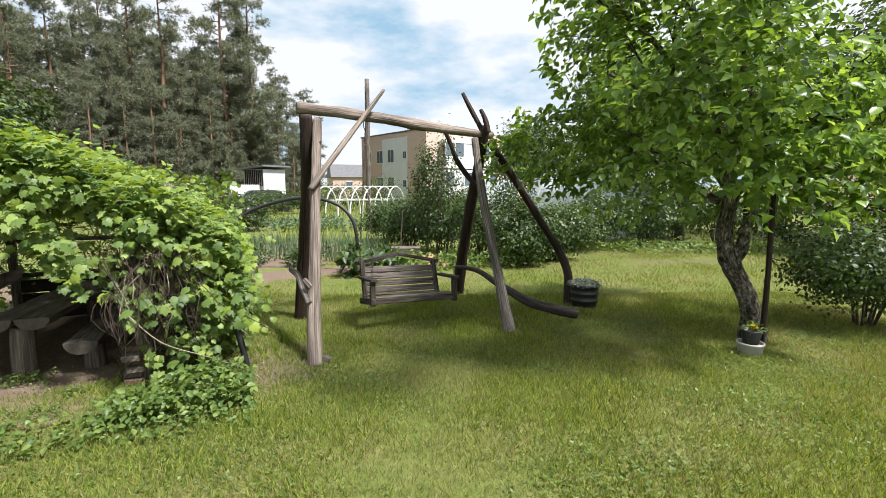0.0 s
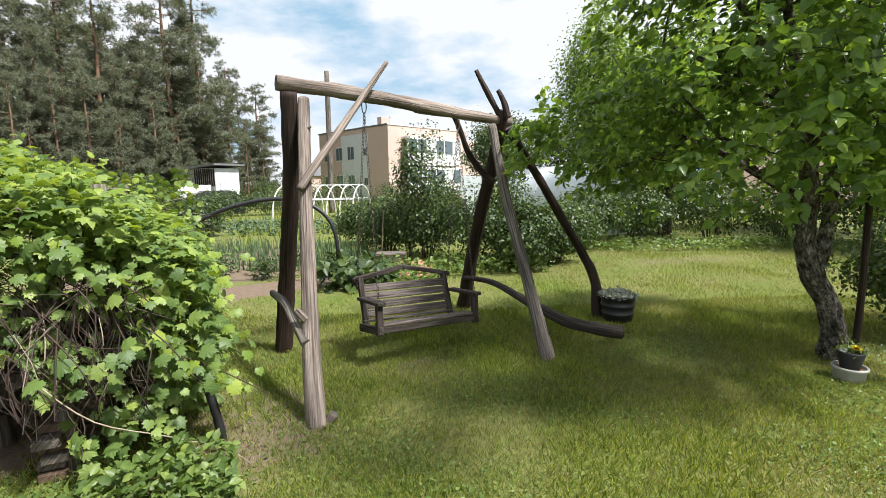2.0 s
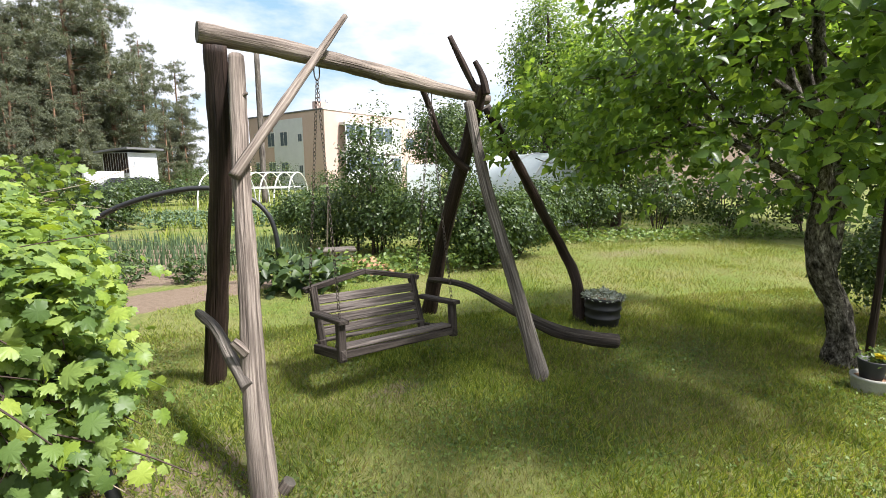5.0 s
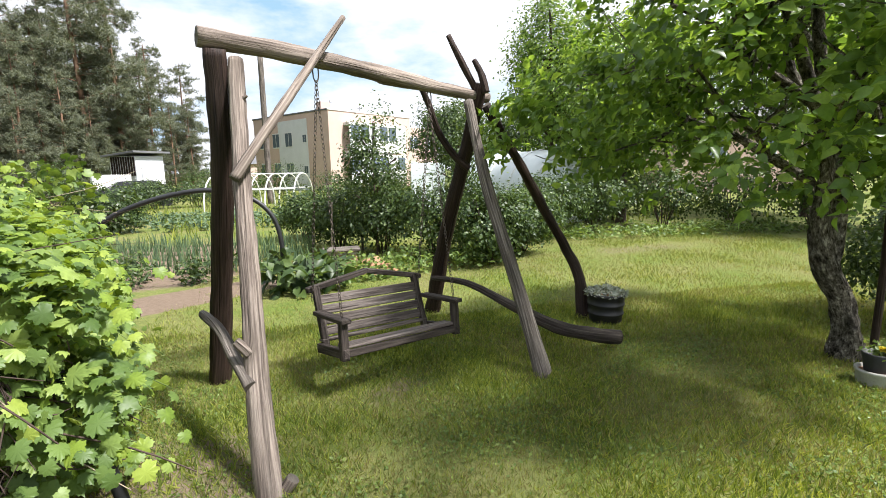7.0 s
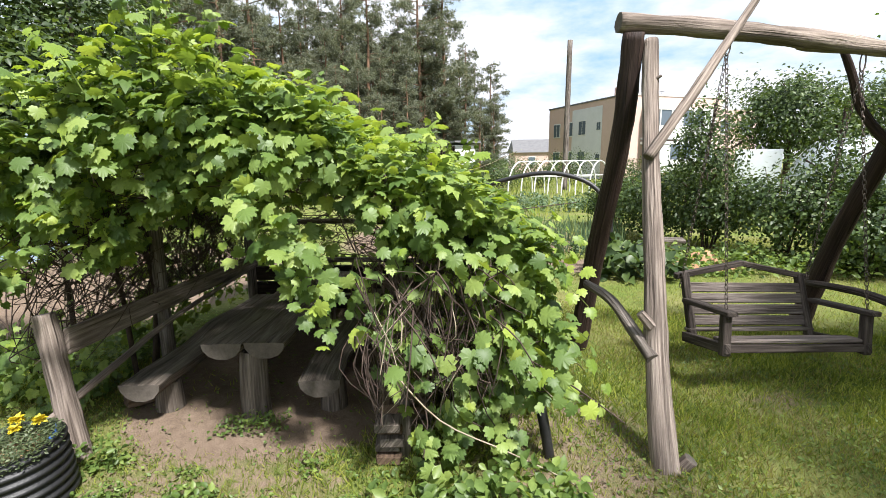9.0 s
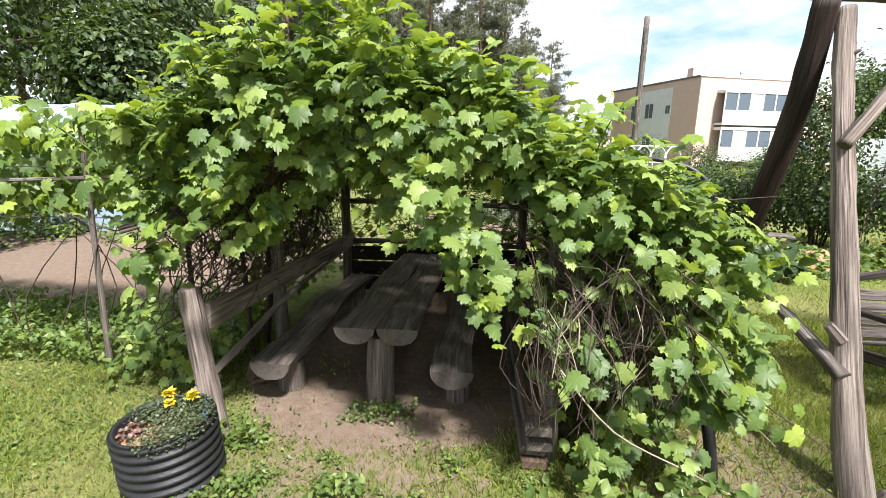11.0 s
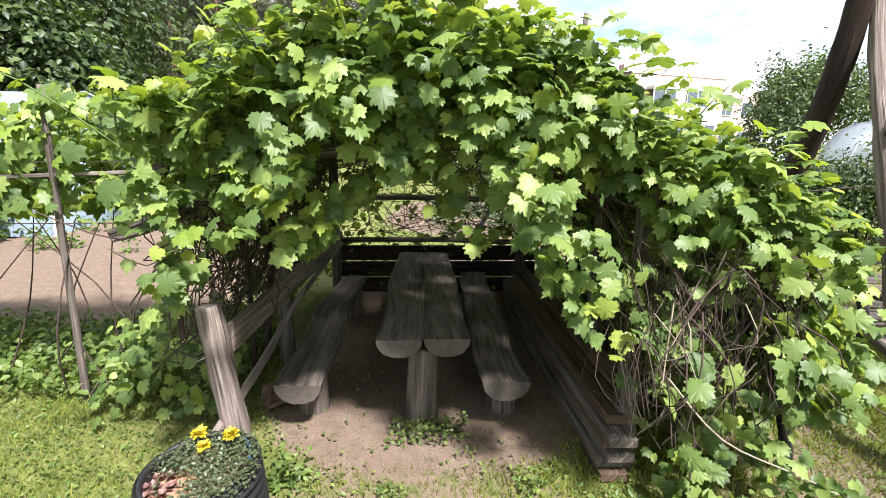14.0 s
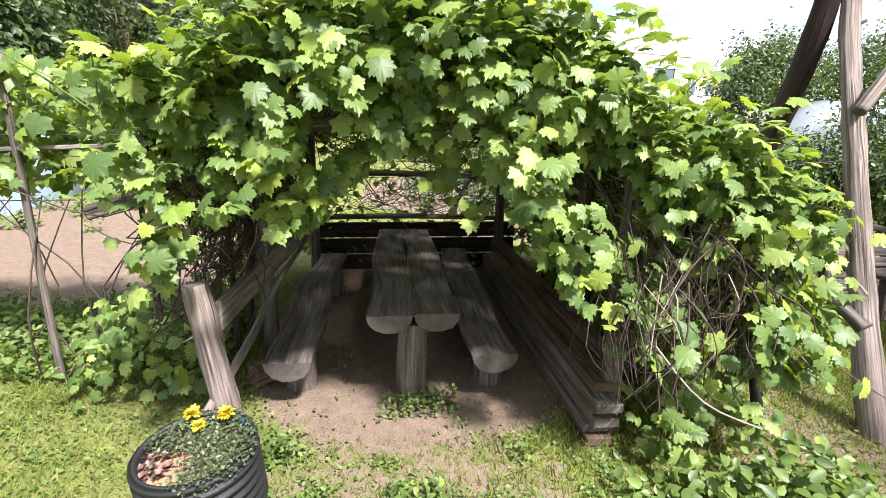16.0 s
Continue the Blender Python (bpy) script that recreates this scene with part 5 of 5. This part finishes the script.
    ok = ~((np.abs(v - 0.05) < 0.6) & (np.abs(z - 0.9) < 0.3)) | (rng.uniform(size=900) < 0.25)
    put(2.85 + rng.normal(size=900)[ok] * 0.08, v[ok], z[ok], (0, 1, 0.2), 0.1, 1)
    # back, open in the middle
    v, z = rng.uniform(-1.3, 1.8, 700), rng.uniform(0.0, 1.9, 700)
    ok = (z > 1.18) | (v > 0.75) | (z < 0.5) | (rng.uniform(size=700) < 0.12)
    put(2.75 + rng.normal(size=700)[ok] * 0.08, v[ok], z[ok], (0, 1, 0.2), 0.1)
    # leaves beside the short post
    u, v, z = rng.uniform(0.0, 0.5, 230), rng.uniform(-1.9, -1.15, 230), rng.uniform(0.0, 0.72, 230)
    ok = z < 0.85 - 0.45 * (-1.15 - v)
    put(u[ok], v[ok], z[ok], (-0.3, -1, 0.5), 0.1)
    # loose shoots on the roof
    stems = []
    for k in range(54):
        v0, u0 = rng.uniform(-1.15, 1.75), rng.uniform(-0.7, 2.2)
        if k < 7:
            v0, u0 = rng.uniform(-0.12, 0.20), rng.uniform(-0.55, -0.3)
        elif k < 10:
            v0, u0 = rng.uniform(-0.82, -0.70), rng.uniform(-0.5, -0.3)
        z0 = np.interp(v0, ROOF_V, ROOF_Z)
        h = rng.uniform(0.24, 0.36) if k < 7 else rng.uniform(0.10, 0.26)
        lean = rng.normal(size=2) * (0.07 if k < 7 else 0.16)
        m = 11 if k < 10 else 7
        f = np.linspace(0.2, 1.0, m)
        put(u0 + lean[0] * f + rng.normal(size=m) * 0.03, v0 + lean[1] * f + rng.normal(size=m) * 0.03, z0 + h * f, (0, -0.6, 0.5), 0.8)
        stems.append([arbour(u0, v0, z0 - 0.1), arbour(u0 + lean[0] * 0.5, v0 + lean[1] * 0.5, z0 + h * 0.5), arbour(u0 + lean[0], v0 + lean[1], z0 + h)])
    # long shoots reaching out to the swing side
    for k in range(12):
        u0, z0 = rng.uniform(-0.5, 0.3), rng.uniform(0.45, 1.4)
        reach = rng.uniform(0.1, 0.5)
        m = 8
        f = np.linspace(0.1, 1, m)
        put(u0 - 0.1 * f + rng.normal(size=m) * 0.03, 1.66 + reach * f, z0 - 0.15 * f * f + rng.normal(size=m) * 0.03, (0.3, -0.8, 0.5), 0.75)
        stems.append([arbour(u0, 1.6, z0 + 0.02), arbour(u0 - 0.05, 1.66 + reach * 0.5, z0), arbour(u0 - 0.1, 1.66 + reach, z0 - 0.15)])
    u, v, z = np.concatenate(U), np.concatenate(Vv), np.concatenate(Z)
    nl, yg, inner = np.concatenate(N), np.concatenate(Y), np.concatenate(L)
    p = to_world(u, v, z)
    out = np.stack((GV[0] * nl[:, 0] + GU[0] * nl[:, 1], GV[1] * nl[:, 0] + GU[1] * nl[:, 1], nl[:, 2]), axis=1)
    bulge = lumps(p, 2.2)
    p = p + out * (bulge * 0.10)[:, None]
    keep = ((lumps(p, 3.7) > -0.22) | (inner == 1) | (yg > 0.6)) & (p[:, 2] > 0.03)
    p, out, yg, u, v, inner = p[keep], out[keep], yg[keep], u[keep], v[keep], inner[keep]
    n = len(p)
    nrm = out + np.array((0, 0, 0.45)) + rng.normal(size=(n, 3)) * 0.55
    tip = out * 0.35 + np.array((0, 0, -0.9)) + rng.normal(size=(n, 3)) * 0.45
    turns = turned(nrm, tip)
    sizes = (0.045 + 0.062 * rng.uniform(size=n) ** 1.25) * np.where(yg > 0.5, 0.85, 1.0)
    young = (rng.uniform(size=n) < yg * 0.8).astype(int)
    nearest = np.argsort(np.where(v > -1.0, u, 9.0))[:300]
    rest = np.ones(n, dtype=bool)
    rest[nearest] = False
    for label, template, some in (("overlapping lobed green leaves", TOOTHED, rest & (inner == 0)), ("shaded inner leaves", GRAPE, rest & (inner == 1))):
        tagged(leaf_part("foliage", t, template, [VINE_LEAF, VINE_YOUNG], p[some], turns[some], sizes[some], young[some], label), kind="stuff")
    leaf_mesh = [arrays_mesh("leaf", TOOTHED[0], TOOTHED[1], [mt]) for mt in (VINE_LEAF, VINE_YOUNG)]
    for i in nearest:
        lf = new("leaf", leaf_mesh[young[i]])
        lf.parent = t
        m = Matrix(turns[i].tolist()).to_4x4()
        m.translation = p[i]
        lf.matrix_basis = m @ Matrix.Scale(float(sizes[i]), 4)
    # green shoots
    bm = bmesh.new()
    for s in stems:
        add_tube(bm, s, [0.004, 0.003, 0.0015], 5, 3, 0, False)
    tagged(finish("shoot_mass", bm, HERB_LEAF, t, "thin green shoots", True), kind="stuff")
    # woody stems
    for k in range(9):
        u0 = rng.uniform(0.2, 2.3) if k < 5 else rng.uniform(0.6, 2.4)
        v0 = 1.25 if k < 5 else -1.2
        bm = add_tube(bmesh.new(), [arbour(u0, v0, -0.15), arbour(u0 + rng.normal() * 0.1, v0 + 0.05, 0.6), arbour(u0 + rng.normal() * 0.15, v0 * 0.9, 1.2), arbour(u0 + rng.normal() * 0.2, 0.5 * v0, 1.55)], [0.02, 0.018, 0.014, 0.01], 6, 4, 0.15, False)
        finish("woody_stem", bm, TWIG, t, "twisted brown vine wood", True)
    # dry tangle: at the front, inside the left wall, on the back and under the roof
    for name, mat, runs in (("dry_tangle", TWIG, 1900), ("pale_tangle", TWIG_PALE, 130)):
        bm = bmesh.new()
        for k in range(runs):
            w = (0, 1, 2, 3, 4, 1, 1)[k % 7]
            if w == 0:
                a = np.array((rng.uniform(-0.64, -0.36), rng.uniform(0.80, 1.55), rng.uniform(0.7, 1.22)))
                b = a + np.array((rng.normal() * 0.08, rng.normal() * 0.20, -rng.uniform(0.2, 0.55)))
            elif w == 1:
                a = np.array((rng.uniform(-0.3, 2.6), -1.10 + rng.normal() * 0.05, rng.uniform(0.62, 1.3)))
                b = a + np.array((rng.normal() * 0.5, rng.normal() * 0.08, rng.normal() * 0.35))
            elif w in (2, 4):
                a = np.array((2.66 + rng.normal() * 0.04, rng.uniform(-1.1, 1.2), rng.uniform(0.5, 1.6)))
                b = a + np.array((rng.normal() * 0.05, rng.normal() * 0.5, rng.normal() * 0.3))
            else:
                v0 = rng.uniform(-1.1, 1.3)
                a = np.array((rng.uniform(-0.55, 2.5), v0, np.interp(v0, ROOF_V, ROOF_Z) - rng.uniform(0.25, 0.5)))
                b = a + np.array((rng.normal() * 0.5, rng.normal() * 0.35, rng.normal() * 0.12))
            b[2] = min(max(b[2], 0.5 if w == 1 else 0.02), 1.35 if w == 1 else 1.75)
            if w == 0:
                b[1] = max(b[1], 0.92)
            if w == 1:
                a[0], b[0] = max(a[0], -0.12), min(max(b[0], -0.18), 2.7)
            if w == 3:
                b[0] = min(max(b[0], -0.38), 2.6)
                a[0] = max(a[0], -0.38)
            mid = (a + b) / 2 + rng.normal(size=3) * 0.07
            mid[2] = max(mid[2], 0.03)
            r = rng.uniform(0.0018, 0.0048)
            add_tube(bm, [arbour(*a), arbour(*mid), arbour(*b)], [r, r * 0.9, r * 0.6], 4, 3, 0, False)
        tagged(finish(name, bm, mat, t, "tangle of thin dry vine twigs", True), kind="stuff")
    return t


grapevine()
tagged(finish("dry_stalk", add_tube(bmesh.new(), [arbour(-0.66, 0.98, 0.66), arbour(-0.70, 1.22, 0.40), arbour(-0.74, 1.55, 0.25), arbour(-0.78, 1.86, 0.10), arbour(-0.80, 2.0, -0.04)], [0.0045, 0.0045, 0.004, 0.0035, 0.003], 5, 4, 0, False), TWIG_PALE, None, "", True), "long pale dry stalk at the vine's foot", "stalk")


def vine_trellis():
    t = thing("vine_trellis", "low garden trellis overgrown with grapevine", "trellis")
    for v in (-2.1, -3.6, -5.2, -6.8):
        log("stake", [arbour(0.38, v, -0.15), arbour(0.40, v, 0.7), arbour(0.42, v + 0.02, 1.85)], [0.022, 0.02, 0.018], PLANK_WOOD, t, "", 7, 3, 0.06)
    log("stake", [arbour(0.9, -1.75, -0.15), arbour(0.95, -1.78, 0.5), arbour(1.0, -1.82, 1.2)], [0.022, 0.02, 0.018], DARK_WOOD, t, "", 7, 3, 0.06)
    for z in (1.10, 1.45):
        part("wire", add_tube(bmesh.new(), [arbour(0.4, -1.2, z), arbour(0.42, -4.0, z - 0.03), arbour(0.4, -7.5, z)], [0.004] * 3, 4, 3, 0, False), CHAIN_METAL, t)
    m, ln = between(arbour(0.4, -1.3, 1.40), arbour(0.42, -3.0, 1.32))
    board("rail", (ln, 0.02, 0.025), m, MID_WOOD, t)
    rng = np.random.default_rng(41)
    n = 4200
    v, u, z = rng.uniform(-8.0, -1.25, n), rng.uniform(0.35, 1.4, n), rng.uniform(1.06, 1.76, n)
    z = z + 0.10 * np.sin(v * 2.2)
    keep = (z > 1.15) | (rng.uniform(size=n) < 0.3)
    p = to_world(u[keep], v[keep], z[keep])
    n = len(p)
    out = np.tile((0.15, -0.6, 0.6), (n, 1))
    nrm = out + rng.normal(size=(n, 3)) * 0.5
    tip = np.tile((0.1, -0.3, -0.8), (n, 1)) + rng.normal(size=(n, 3)) * 0.5
    leaf_part("foliage", t, GRAPE, [VINE_LEAF, VINE_YOUNG], p, turned(nrm, tip), rng.uniform(0.07, 0.135, n), (rng.uniform(size=n) < 0.3).astype(int), "lobed grape leaves")
    bm = bmesh.new()
    for k in range(30):
        v0 = rng.uniform(-7, -1.7)
        a = (rng.uniform(0.2, 0.8), v0, 0.0)
        add_tube(bm, [arbour(*a), arbour(a[0] + rng.normal() * 0.1, v0 + rng.normal() * 0.2, 0.5), arbour(a[0] + rng.normal() * 0.1, v0 + rng.normal() * 0.3, 1.1)], [0.006, 0.005, 0.003], 4, 3, 0, False)
    tagged(finish("cane_mass", bm, TWIG, t, "thin brown canes", True), kind="stuff")


vine_trellis()


# ---- garden plants ----
def stuff(name, label, category, template, mats, p, turns, sizes, index=None):
    ob = new(name, scattered(name, template, p, turns, sizes, mats, index))
    return tagged(ob, label, category, kind="stuff")


def upright(rng, n, lean=0.35):
    a = rng.uniform(0, 6.283, n)
    tip = np.stack((np.cos(a) * lean * rng.uniform(0.2, 1.6, n), np.sin(a) * lean * rng.uniform(0.2, 1.6, n), np.ones(n)), axis=1)
    b = rng.uniform(0, 6.283, n)
    return turned(np.stack((np.cos(b), np.sin(b), np.full(n, 0.15)), axis=1), tip)


def onion_bed():
    rng = np.random.default_rng(51)
    P = []
    for row in range(6):
        for k in range(70):
            f = k / 70
            x, y = -6.6 + 5.2 * f, 11.2 + row * 0.62 - 0.9 * f
            if rng.uniform() < 0.85:
                P.append(np.array((x, y, 0.0)) + rng.normal(size=(4, 3)) * (0.03, 0.04, 0))
    p = np.concatenate(P)
    p[:, 2] = -0.01
    n = len(p)
    stuff("onion_rows", "rows of upright grey-green onion leaves in soil", "onions", BLADE, [ONION_LEAF], p, upright(rng, n, 0.28), rng.uniform(0.2, 0.42, n))


onion_bed()


def low_plants(name, label, category, cx, cy, rx, ry, turn, count, size, height, mats, seed, template=OVAL, clump=0):
    rng = np.random.default_rng(seed)
    q = rng.uniform(-1, 1, (count, 2))
    if clump:
        centres = rng.uniform(-1, 1, (clump, 2))
        q = centres[rng.integers(0, clump, count)] + rng.normal(size=(count, 2)) * 0.07 / np.array((max(rx, 0.4), max(ry, 0.4)))
    c, s = math.cos(turn), math.sin(turn)
    x, y = cx + q[:, 0] * rx * c - q[:, 1] * ry * s, cy + q[:, 0] * rx * s + q[:, 1] * ry * c
    z = rng.uniform(0.02, 1.0, count) ** 0.8 * height
    p = np.stack((x, y, z), axis=1)
    hump = lumps(p * (1, 1, 0), 1.8)
    p[:, 2] = p[:, 2] * (1.0 + 0.7 * hump) + ground_height(x, y)
    out = rng.normal(size=(count, 3)) * 0.5 + (0, -0.2, 0.9)
    return stuff(name, label, category, template, mats, p, turned(out, rng.normal(size=(count, 3)) + (0, 0, -0.1)), rng.uniform(size * 0.6, size * 1.25, count))


turnA = math.atan2(0.37, 0.93)
low_plants("weeds", "low leafy weeds at the arbour's foot", "weeds", *arbour(-0.98, 1.38, 0)[:2], 0.52, 0.28, turnA, 1200, 0.065, 0.20, [HERB_LEAF, VINE_LEAF], 61)
low_plants("weeds", "low leafy weeds beside the board stack", "weeds", *arbour(-1.25, 1.0, 0)[:2], 0.9, 0.25, turnA, 700, 0.05, 0.12, [HERB_LEAF], 62)
low_plants("strawberry_plants", "dense low green leaves beside the vine", "ground cover", *arbour(0.95, -3.1, 0)[:2], 1.9, 0.6, turnA, 5200, 0.06, 0.20, [HERB_LEAF], 63)
low_plants("potato_plants", "rows of young potato plants in soil", "potato plants", -4.0, 10.0, 1.9, 0.65, 0.3, 1500, 0.07, 0.28, [SHRUB_LEAF, HERB_LEAF], 64, clump=40)
low_plants("bed_plants", "small green plants on a bare soil bed", "vegetables", -10.2, 7.4, 3.2, 1.6, 0.38, 2200, 0.08, 0.25, [HERB_LEAF], 65, clump=70)
low_plants("bean_plants", "tall leafy green plants before the plastic tunnel", "vegetables", -11.9, 5.6, 0.7, 3.4, 0.45, 4200, 0.12, 0.85, [SHRUB_LEAF], 73)
low_plants("rhubarb", "clump of large dark green leaves", "rhubarb", -1.35, 8.85, 0.55, 0.45, 0.0, 260, 0.20, 0.42, [SHRUB_LEAF, HERB_LEAF], 66)
low_plants("garden_greens", "leafy green plants behind the swing", "vegetables", 0.3, 9.9, 1.8, 0.7, 0.2, 1800, 0.09, 0.25, [HERB_LEAF], 67)
low_plants("far_greens", "rows of vegetables beyond the onions", "vegetables", -5.5, 19.5, 4.0, 2.3, 0.1, 4200, 0.12, 0.32, [ONION_LEAF], 68, clump=150)
low_plants("border_greens", "weeds along the lawn's far edge", "weeds", 6.5, 12.2, 4.0, 0.7, -0.12, 2600, 0.09, 0.24, [HERB_LEAF], 69)
low_plants("weed_clump", "leafy weed in the sandy soil before the arbour", "weeds", *arbour(-0.75, -0.02, 0)[:2], 0.12, 0.10, 0, 120, 0.04, 0.13, [HERB_LEAF], 70)
low_plants("weed_clump", "tuft of weeds at the table's stump", "weeds", *arbour(-0.02, 0.02, 0)[:2], 0.22, 0.10, turnA, 240, 0.03, 0.08, [HERB_LEAF], 71)
low_plants("weed_clump", "leafy weed beside the log bench", "weeds", *arbour(-0.35, -0.70, 0)[:2], 0.14, 0.08, turnA, 80, 0.042, 0.12, [HERB_LEAF], 72)
wr = random.Random(12)
for k in range(26):
    u, v = wr.uniform(-1.15, -0.25), wr.uniform(-0.75, 1.0)
    low_plants("weed_clump", "small weed tuft in the sandy soil", "weeds", *arbour(u, v, 0)[:2], wr.uniform(0.05, 0.14), wr.uniform(0.04, 0.09), wr.uniform(0, 3), wr.randint(25, 70), wr.uniform(0.02, 0.034), wr.uniform(0.03, 0.08), [HERB_LEAF], 400 + k)
for k, (x, y, h, r) in enumerate(((-10.9, 28.6, 1.5, 1.3), (-7.4, 17.5, 1.3, 0.9), (-12.5, 26.5, 1.6, 1.1), (-15.2, 30.0, 2.6, 1.2), (-10.2, 28.5, 1.4, 1.3), (-8.4, 29.5, 1.5, 1.3), (-6.6, 33.0, 2.0, 1.5), (-16.5, 26.0, 1.6, 1.3), (-19.0, 24.0, 2.2, 1.5), (-9.5, 36, 2.4, 1.7), (-5.0, 37.0, 2.6, 1.8), (-1.0, 33.0, 1.9, 1.6), (1.6, 28.0, 1.7, 1.3), (3.5, 34.0, 2.2, 2.0), (-19, 18, 2.2, 1.5), (-17.0, 12.5, 1.5, 1.2), (-18.5, 9.5, 1.8, 1.2))):
    shrub("garden_shrub", "green bush in the gardens behind", x, y, h, r, [TREE_LEAF if k % 3 else SHRUB_LEAF], 130 + k, 2200, 0.11, group="bushes in the gardens")
rng = np.random.default_rng(77)
n = 13000
p = np.stack((rng.uniform(-24, 14, n), rng.uniform(14, 46, n), np.full(n, -0.02)), axis=1)
p = p[lumps(p, 0.35) > -0.05]
n = len(p)
stuff("tall_grass", "taller rough grass in the gardens beyond", "grass", BLADE, [GRASS], p, upright(rng, n, 0.4), rng.uniform(0.2, 0.5, n))


def brick_stack():
    t = thing("brick_stack", "small stack of old bricks in the garden", "bricks")
    for layer in range(4):
        for k in range(2):
            for q in range(2):
                board("brick", (0.25, 0.12, 0.062), pose(-0.98 + k * 0.265 + 0.03 * (layer % 2), 10.5 + q * 0.13, 0.033 + layer * 0.067, 0, 0, 4 * ((layer + k) % 3 - 1)), BRICK if layer < 3 else CONCRETE, t)
    board("lid", (0.66, 0.36, 0.04), pose(-0.85, 10.56, 0.29, 0, 0, 3), MID_WOOD, t, "weathered board on top")


brick_stack()
bm = bmesh.new()
bmesh.ops.create_grid(bm, x_segments=26, y_segments=26, size=0.5)
for v in bm.verts:
    d = math.hypot(v.co.x / 0.42, v.co.y / 0.36)
    v.co.z = 0.26 * math.exp(-d * d * 1.6) + 0.05 * noise.noise(v.co * 9) * math.exp(-d) - 0.035
ob = tagged(finish("clay_heap", bm, CLAY, None, "", True), "small heap of reddish clay soil", "soil heap")
ob.matrix_world = pose(-0.30, 9.95, 0)
tagged(log("garden_stake", [(-0.40, 12.0, -0.05), (-0.40, 12.0, 0.5), (-0.38, 12.0, 1.0)], [0.03, 0.028, 0.026], PLANK_WOOD, None, "", 8, 3), "short wooden garden stake", "stake")
tagged(log("garden_stake", [(-1.05, 11.4, -0.05), (-1.02, 11.4, 0.5), (-0.98, 11.4, 1.1)], [0.018, 0.016, 0.014], TWIG_PALE, None, "", 7, 3), "thin pale crooked stick", "stake")


# ---- lawn ----
def lawn(name, label, x0, x1, y0, y1, per_m2, lo, hi, seed, dry=0.22, inside=None):
    rng = np.random.default_rng(seed)
    n = int((x1 - x0) * (y1 - y0) * per_m2)
    x, y = rng.uniform(x0, x1, n), rng.uniform(y0, y1, n)
    s = soil_amount(x, y)
    ok = rng.uniform(size=n) > np.clip(s * 1.35 - 0.15, 0, 0.97)
    if inside is not None:
        ok &= inside(x, y)
    x, y = x[ok], y[ok]
    n = len(x)
    patch = np.sin(x * 1.7 + 2 * np.sin(y * 0.9)) * np.sin(y * 1.9 + 1.5 * np.sin(x * 1.1)) + 0.5 * np.sin(x * 5.1 + y * 3.7) * np.sin(y * 6.3 - x * 2.1)
    p = np.stack((x, y, ground_height(x, y) - 0.006), axis=1)
    size = rng.uniform(lo, hi, n) * (1.0 + 0.28 * patch)
    index = (rng.uniform(size=n) < dry * (1.0 - 0.8 * patch)).astype(int)
    return stuff(name, label, "grass", BLADE, [GRASS, DRY_GRASS], p, upright(rng, n, 1.0), np.clip(size, 0.02, 0.2), index)


WIDE = BLADE[0] * np.array((1.25, 1, 1))
BLADE = (WIDE, BLADE[1])
lawn("lawn_grass", "mown green lawn grass with dry blades", -3.2, 5.6, 1.7, 7.2, 5600, 0.030, 0.070, 301, 0.30)
lawn("lawn_grass", "mown grass before the arbour", -8.0, -3.2, 1.6, 4.6, 4600, 0.026, 0.062, 302, 0.25)
lawn("lawn_grass", "mown lawn grass under the fruit trees", -3.0, 9.0, 7.2, 13.0, 1200, 0.03, 0.065, 303, 0.35)
lawn("lawn_grass", "mown lawn grass beside the shrub", 5.6, 9.0, 2.5, 7.2, 1200, 0.035, 0.065, 304, 0.35)
lawn("lawn_grass", "mown lawn grass behind the walk", -7.0, 5.6, -3.5, 1.7, 800, 0.03, 0.065, 305, 0.3)
rng = np.random.default_rng(88)
n = 110000
x, y = rng.uniform(-7.5, 5.5, n), rng.uniform(1.8, 7.0, n)
w = np.sin(x * 2.3 + 1.2 * np.sin(y * 1.7)) * np.sin(y * 2.9 + x * 0.6) + rng.normal(size=n) * 0.35
ok = (w + np.where(x < -3.0, 0.35, 0) > 0.15) & (rng.uniform(size=n) > np.clip(soil_amount(x, y) * 1.2 - 0.1, 0, 0.92))
x, y = x[ok], y[ok]
n = len(x)
p = np.stack((x, y, ground_height(x, y) + rng.uniform(0.005, 0.035, n)), axis=1)
stuff("lawn_clover", "small clover and plantain leaves in the lawn", "clover", SMALL, [HERB_LEAF], p, turned(rng.normal(size=(n, 3)) * 0.4 + (0, 0, 1), rng.normal(size=(n, 3))), rng.uniform(0.014, 0.034, n))
